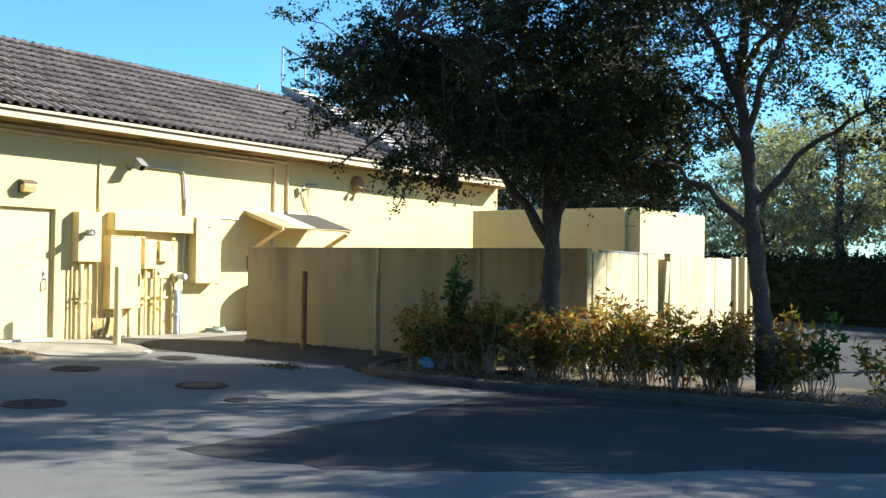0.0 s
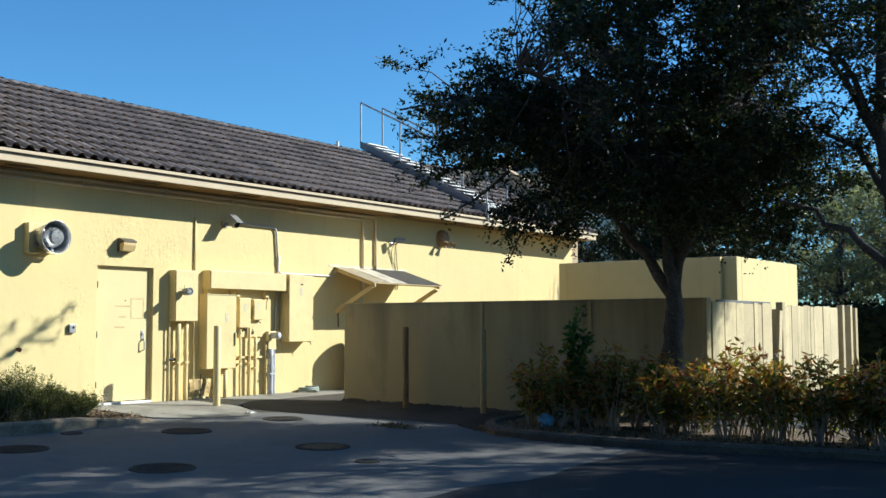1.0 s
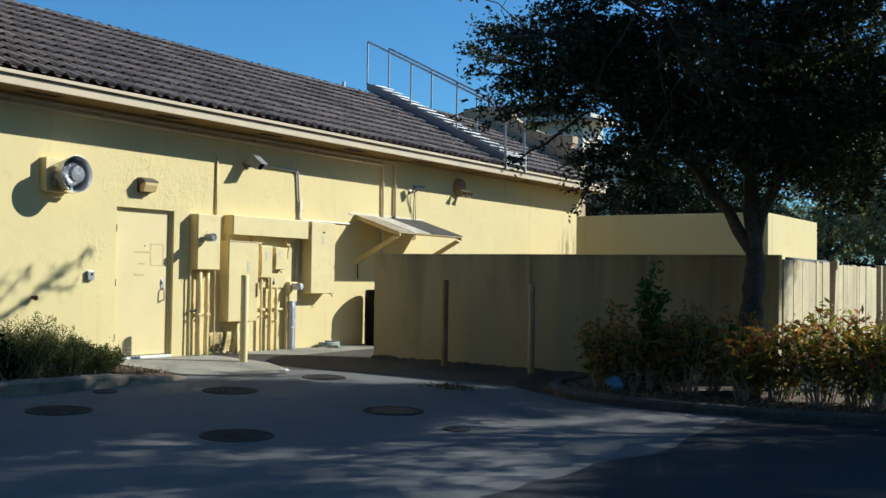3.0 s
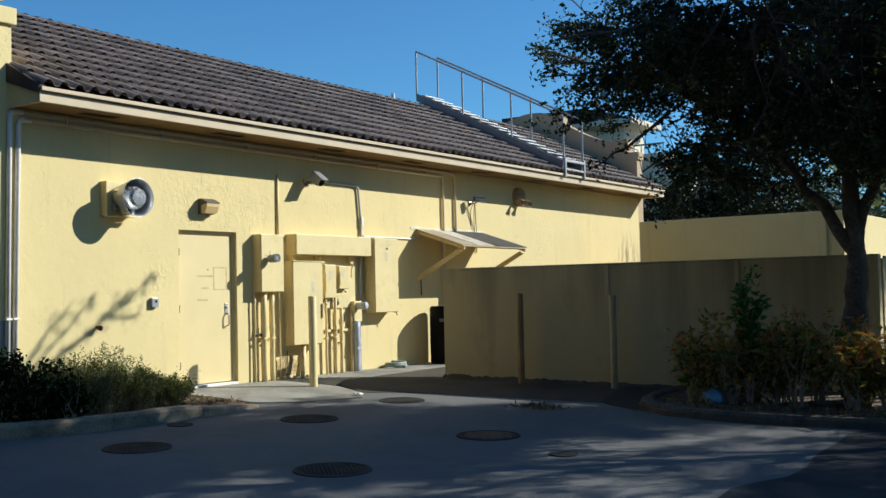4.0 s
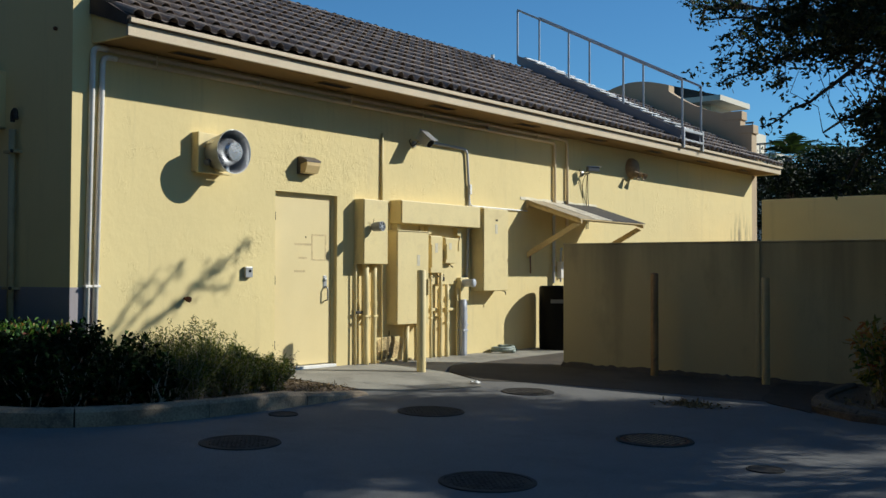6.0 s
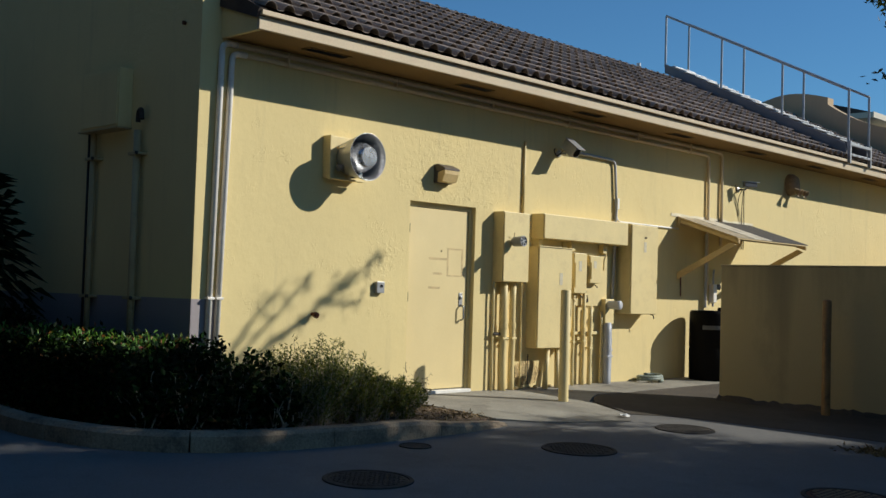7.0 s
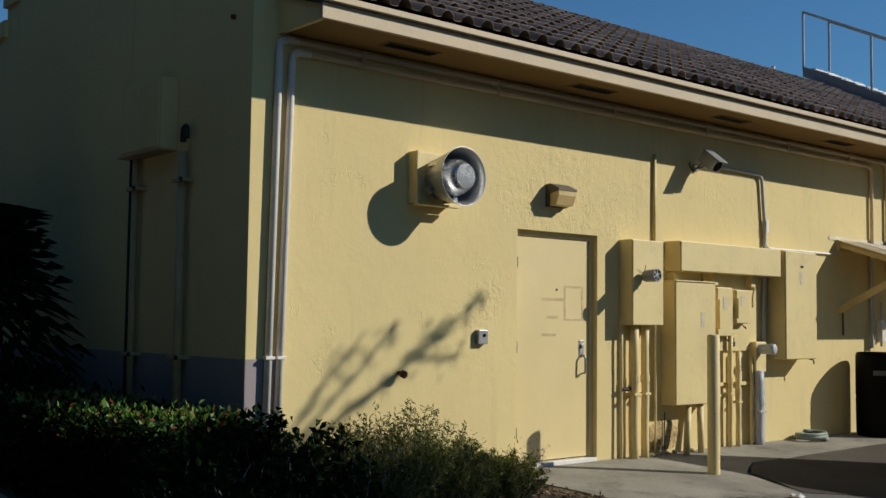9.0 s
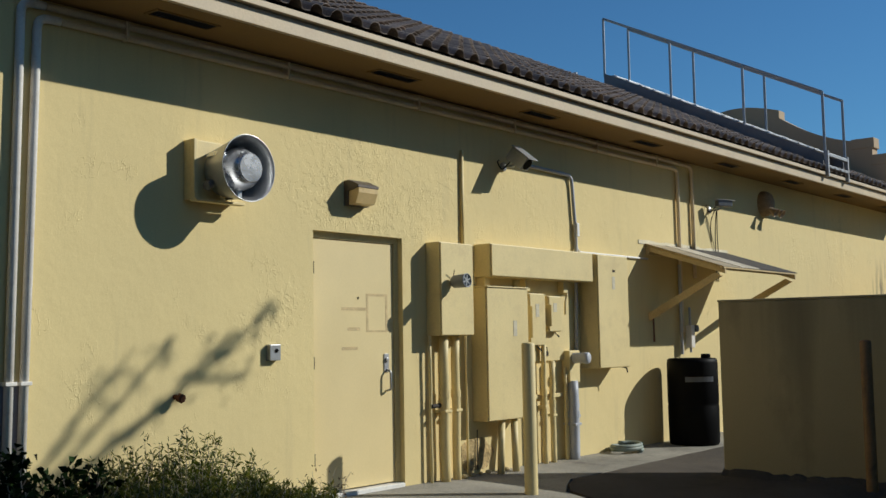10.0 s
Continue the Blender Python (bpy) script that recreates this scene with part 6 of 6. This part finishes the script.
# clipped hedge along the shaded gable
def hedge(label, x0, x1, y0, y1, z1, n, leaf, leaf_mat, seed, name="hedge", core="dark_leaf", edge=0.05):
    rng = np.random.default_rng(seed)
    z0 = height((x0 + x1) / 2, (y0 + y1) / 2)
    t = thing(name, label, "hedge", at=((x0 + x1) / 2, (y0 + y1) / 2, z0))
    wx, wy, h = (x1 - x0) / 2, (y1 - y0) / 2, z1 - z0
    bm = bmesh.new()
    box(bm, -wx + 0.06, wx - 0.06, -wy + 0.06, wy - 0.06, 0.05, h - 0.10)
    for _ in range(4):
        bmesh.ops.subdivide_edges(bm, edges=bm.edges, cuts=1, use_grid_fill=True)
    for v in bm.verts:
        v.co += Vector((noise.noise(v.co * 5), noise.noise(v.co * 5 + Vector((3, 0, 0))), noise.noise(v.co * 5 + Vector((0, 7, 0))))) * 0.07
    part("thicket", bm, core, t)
    area = np.array([4 * wx * wy * 1.6, 2 * wx * h, 2 * wx * h, 2 * wy * h, 2 * wy * h])
    side = rng.choice(5, n, p=area / area.sum())
    u, v = rng.uniform(-1, 1, n), rng.uniform(0, 1, n)
    pts = np.zeros((n, 3))
    for s in range(5):
        m = side == s
        if s == 0:
            pts[m] = np.stack([u[m] * wx, (v[m] * 2 - 1) * wy, np.full(m.sum(), h - 0.06)], 1)
        elif s < 3:
            pts[m] = np.stack([u[m] * wx, np.full(m.sum(), wy if s == 1 else -wy), v[m] * (h - 0.05) + 0.05], 1)
        else:
            pts[m] = np.stack([np.full(m.sum(), wx if s == 3 else -wx), u[m] * wy, v[m] * (h - 0.05) + 0.05], 1)
    bump = np.array([noise.noise(Vector(p) * 2.2) for p in pts])
    pts += rng.normal(size=(n, 3)) * edge
    pts[:, 2] += bump * 0.06
    part_of("foliage", leaf_mesh("foliage", pts, leaf[0], leaf[1], rng, 0.0, 0.35), leaf_mat, t)
    return t


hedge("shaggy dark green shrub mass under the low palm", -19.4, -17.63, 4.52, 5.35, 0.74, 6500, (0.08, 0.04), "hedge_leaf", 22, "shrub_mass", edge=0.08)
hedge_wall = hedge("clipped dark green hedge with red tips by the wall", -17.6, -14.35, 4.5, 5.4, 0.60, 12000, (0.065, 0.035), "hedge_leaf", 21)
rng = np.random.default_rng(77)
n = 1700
# top leaves get a lighter green that stands in for light on them
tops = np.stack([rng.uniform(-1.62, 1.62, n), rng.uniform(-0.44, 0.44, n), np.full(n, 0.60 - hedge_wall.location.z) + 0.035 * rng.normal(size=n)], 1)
part_of("lit_growth", leaf_mesh("lit_growth", tops, 0.06, 0.03, rng, 0.0, 1.4), "hedge_tip", hedge_wall, "green and red young leaves, lightened as if sunlit")
for k, (x, y, h) in enumerate(((-14.45, 5.25, 0.62), (-14.4, 5.6, 0.72), (-14.5, 5.95, 0.68), (-14.25, 5.75, 0.55), (-14.7, 5.6, 0.7), (-14.0, 4.95, 0.56), (-13.9, 5.35, 0.6), (-14.2, 4.75, 0.58), (-13.8, 5.75, 0.5))):
    shrub("loose dark green shrub with broad leaves by the wall corner", x, y, h, 0.28, 18, 36, (0.075, 0.045), "hedge_leaf", 140 + k, "broadleaf_shrub", "wall bed shrubs", low=0.15, scatter=0.018)
for k in range(12):
    x, y = -14.42 + 0.10 * math.sin(k * 2.1), 6.1 + 0.155 * k
    h = 0.70 + 0.12 * math.exp(-((y - 6.6) / 0.3) ** 2) - 0.42 * max(0.0, y - 6.75)
    shrub("wispy olive-green grassy shrub in the wall bed", x, y, h * (0.9 + 0.12 * math.sin(k * 3.3)), 0.27, 46, 44, (0.048, 0.012), "wisp_leaf", 160 + k, "wispy_shrub", "wall bed shrubs", low=0.1, stem_r=0.004, upright=0.7, scatter=0.004)
for k in range(8):
    y = 6.05 + 0.18 * k
    shrub("low wispy olive-green grassy shrub by the kerb", -13.92 + 0.06 * math.sin(k * 1.9), y, 0.60 - 0.25 * max(0.0, y - 6.4), 0.26, 46, 40, (0.048, 0.012), "wisp_leaf", 220 + k, "wispy_shrub", "wall bed shrubs", low=0.1, stem_r=0.004, upright=0.7, scatter=0.004)
shrub("dead bare twiggy shrub at the end of the bed", -14.5, 8.05, 0.42, 0.25, 16, 5, (0.04, 0.012), "litter", 190, "dry_shrub", "wall bed shrubs", low=0.3, stem_r=0.004)

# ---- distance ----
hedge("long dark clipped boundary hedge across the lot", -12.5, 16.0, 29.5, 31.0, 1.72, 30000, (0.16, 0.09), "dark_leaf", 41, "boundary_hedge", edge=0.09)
# next two hedges are added out of view to hold skylight off shaded walls
hedge("unseen tall dark hedge added behind the lot to block skylight", -44.0, 24.0, -8.0, -6.5, 9.0, 12000, (0.4, 0.22), "dark_leaf", 42, "boundary_hedge", edge=0.12)
hedge("unseen tall dark hedge added beside the rear wing to block skylight", -27.0, -25.5, -6.4, 2.4, 9.0, 5000, (0.4, 0.22), "dark_leaf", 43, "boundary_hedge", edge=0.12)
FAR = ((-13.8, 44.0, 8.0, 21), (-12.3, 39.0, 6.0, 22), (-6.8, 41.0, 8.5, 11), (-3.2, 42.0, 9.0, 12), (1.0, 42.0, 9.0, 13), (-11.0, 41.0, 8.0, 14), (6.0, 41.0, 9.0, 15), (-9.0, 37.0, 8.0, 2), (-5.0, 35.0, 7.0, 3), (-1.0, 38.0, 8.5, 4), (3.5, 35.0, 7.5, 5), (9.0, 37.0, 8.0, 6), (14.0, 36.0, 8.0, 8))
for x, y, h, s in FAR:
    tree("grey-green tree beyond the lot, haze painted into its leaves", [(x, y, -0.4), (x + 0.1, y, 1.2), (x - 0.1, y, 2.6), (x, y, h * 0.7)], 0.2,
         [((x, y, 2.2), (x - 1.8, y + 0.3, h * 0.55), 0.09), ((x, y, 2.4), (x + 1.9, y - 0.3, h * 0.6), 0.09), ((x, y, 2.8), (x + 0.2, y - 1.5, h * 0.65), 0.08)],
         [(x, y, h * 0.62, 2.7, 2.2, h * 0.36), (x - 1.2, y, h * 0.42, 1.5, 1.4, 1.1), (x + 1.4, y, h * 0.45, 1.5, 1.4, 1.1)], 170, 60, (0.16, 0.08), 200 + s, 0.9, "hazed_leaf", "far trees")


for x, y, h, sd in ((-13.2, 28.5, 4.8, 1), (-15.5, 31.0, 5.0, 3), (-16.6, 27.4, 4.6, 4)):
    tree("dark bushy tree beyond the service block", [(x, y, -0.4), (x, y, 1.0), (x + 0.1, y, 2.0), (x, y, h * 0.7)], 0.15,
         [((x, y, 1.2), (x - 1.2, y, h * 0.6), 0.06), ((x, y, 1.2), (x + 1.2, y, h * 0.6), 0.06)],
         [(x, y, h * 0.55, 1.7, 1.5, h * 0.42)], 240, 70, (0.13, 0.065), 300 + sd, 0.6, "dark_leaf", "far trees")


def palm(x, y, h, seed, label="dark palm with drooping fronds", fronds=30, reach=1.0, droop=0.9, material="palm_leaf", wall=None, z0=-0.4, thick=1.0):
    rng = np.random.default_rng(seed)
    t = thing("palm_tree", label, "palm", "palms", at=(x, y, z0))
    bm = bmesh.new()
    branch(bm, (0, 0, 0), (0.2, 0, h), 0.16 * thick, 0.12 * thick, 10, 0.01, rng, 8)
    part("trunk", bm, "bark", t)
    for k in range(fronds):
        a = rng.uniform(0, 2 * math.pi)
        e = rng.uniform(-0.5, 1.2)
        L = rng.uniform(1.5, 2.1) * reach
        if wall is not None and math.sin(a) * math.cos(e) * L + 0.25 > wall:
            L = max(0.45, (wall - 0.25) / max(0.05, math.sin(a) * math.cos(e)))
            if L > 2.0 * reach:
                L = 1.6 * reach
        d = Vector((math.cos(a) * math.cos(e), math.sin(a) * math.cos(e), math.sin(e)))
        side = d.cross(Vector((0, 0, 1))).normalized()
        bm = bmesh.new()
        for i in range(12):
            f = i / 11
            c = Vector((0.2, 0, h)) + d * L * f + Vector((0, 0, -droop * f * f))
            if i > 1:
                for sgn in (-1, 1):
                    tip = c + side * sgn * 0.55 * min(1.0, L / 1.5) * math.sin(math.pi * min(1, f + 0.12)) + d * 0.25 - Vector((0, 0, 0.2))
                    w = d * 0.05
                    bm.faces.new([bm.verts.new(c - w), bm.verts.new(c + w), bm.verts.new(tip)])
        part("frond", bm, material, t)
    return t


palm(-18.75, 4.55, 2.0, 9, "low dark palm with drooping fronds against the shaded wall", 110, 0.80, 1.25, "dark_leaf", 1.05, -0.05, 0.6)
palm(-18.6, 35.5, 5.6, 1)
palm(-17.2, 33.0, 4.1, 2)
palm(-16.2, 33.0, 5.0, 3)
palm(-14.4, 35.0, 4.4, 4)

far_house = thing("far_building", "distant cream building with roof terraces and railings", "building", at=(-27.2, 48.0, -0.2))
part("wall", boxed(-6.0, 0.6, 0, 2.4, 0, 9.6), "far_wall", far_house)
part("roof_slab", boxed(-6.0, 1.5, -1.0, 2.6, 9.6, 9.85), "far_wall", far_house)
bm = bmesh.new()
prism(bm, [(-6.0, 9.851), (1.4, 9.851), (-1.2, 10.6), (-6.0, 10.6)], -0.8, 2.4)
part("hip_roof", bm, "shingle", far_house)
for x0, x1, z1 in ((0.601, 2.3, 8.25), (2.301, 3.4, 7.2)):
    deck_ = part("terrace", boxed(x0, x1, 1.0, 2.6, 0, z1), "far_wall", far_house)
    for k in range(5):
        u = x0 + 0.06 + (x1 - x0 - 0.12) * k / 4
        part("rail_post", boxed(u - 0.02, u + 0.02, 1.0, 1.05, z1, z1 + 0.42), "dark_metal", deck_)
    part("rail_bar", boxed(x0, x1, 0.98, 1.07, z1 + 0.42, z1 + 0.5), "dark_metal", deck_)
for k in range(3):
    win = part("window", boxed(-4.5 + 1.7 * k, -3.4 + 1.7 * k, -0.03, 0.0, 7.6, 8.9), "far_wall", far_house)
    part("pane", boxed(-4.4 + 1.7 * k, -3.5 + 1.7 * k, -0.06, -0.031, 7.7, 8.8), "glass_dark", win)

# ---- roof tiles ----
TW, TE = 0.213, 0.372
def tile_mesh(name, tilt=0.052):
    """One S-shaped roof tile: a broad roll and a pan with a thick lower lip."""
    roll = [(0.0, 0.004), (0.010, 0.042), (0.034, 0.064), (0.064, 0.069), (0.096, 0.060), (0.122, 0.035), (0.138, 0.006), (0.174, 0.0), (0.216, 0.006)]
    prof = [(u - 0.5 * TW, h) for u, h in roll]
    L = 0.42
    v, f = [], []
    for s, h in ((0.0, tilt), (L, 0.0)):
        v += [(u, s, a + h) for u, a in prof]
    v += [(u, 0.0, a + tilt - 0.007) for u, a in prof]
    n = len(prof)
    for i in range(n - 1):
        f.append((i, i + 1, n + i + 1, n + i))
        f.append((2 * n + i, 2 * n + i + 1, i + 1, i))
    me = bpy.data.meshes.new(name)
    me.from_pydata(v, [], f)
    return me


def tile_place(row, col, front=True):
    s = row * TE
    x = EAVE.x - math.cos(SLOPE) * s
    z = EAVE.z + math.sin(SLOPE) * s - 0.02
    y = 5.84 + 0.5 * TW + col * TW
    m = Matrix.Translation((x, y, z)) @ Matrix.Rotation(radians(90), 4, "Z") @ Matrix.Rotation(SLOPE, 4, "X")
    return m if front else Matrix.Translation((-36.0 - x, y, z)) @ Matrix.Rotation(radians(-90), 4, "Z") @ Matrix.Rotation(SLOPE, 4, "X")


ROWS_UP = int(SLOPE_LEN / TE) + 1
COLS = int((23.78 - 5.84) / TW)
one = tile_mesh("roof_tile")
one.materials.append(M["tile"])
rest_v, rest_f = [], []
base_v = [Vector(v.co) for v in one.vertices]
base_f = [tuple(p.vertices) for p in one.polygons]
r = random.Random(9)
count = 0
for front in (True, False):
    for col in range(COLS):
        y = 5.84 + 0.5 * TW + col * TW
        for row in range(ROWS_UP):
            if row * TE > SLOPE_LEN - 0.06:
                continue
            if (y < 6.03 or y > 23.36) and row > 1:
                continue
            m = tile_place(row, col, front) @ pose(r.uniform(-0.004, 0.004), r.uniform(-0.006, 0.006), r.uniform(-0.003, 0.003), 0, r.uniform(-0.8, 0.8), r.uniform(-0.6, 0.6))
            if front and y < 13.0 and count < 300:
                ob = new("roof_tile", one)
                ob.parent = roof_deck
                ob.matrix_basis = m
                count += 1
            else:
                k = len(rest_v)
                rest_v += [m @ p for p in base_v]
                rest_f += [tuple(k + i for i in p) for p in base_f]
me = bpy.data.meshes.new("roof_tiles")
me.from_pydata(rest_v, [], rest_f)
tagged(part_of("roof_tiles", me, "tile_joined", roof_deck), kind="stuff")
for k in range(int((23.5 - 5.9) / 0.4)):
    bm = bmesh.new()
    y = 5.9 + 0.4 * k
    ring = []
    for s, rad in ((0.0, 0.115), (0.43, 0.098)):
        ring.append([bm.verts.new((-18.0 + rad * math.cos(a), y + s, 5.455 + rad * 0.9 * math.sin(a) + 0.01)) for a in np.linspace(0, math.pi, 8)])
    for i in range(7):
        bm.faces.new((ring[0][i], ring[0][i + 1], ring[1][i + 1], ring[1][i]))
    bmesh.ops.solidify(bm, geom=bm.faces[:], thickness=0.015)
    part("ridge_tile", bm, "tile", roof_deck)
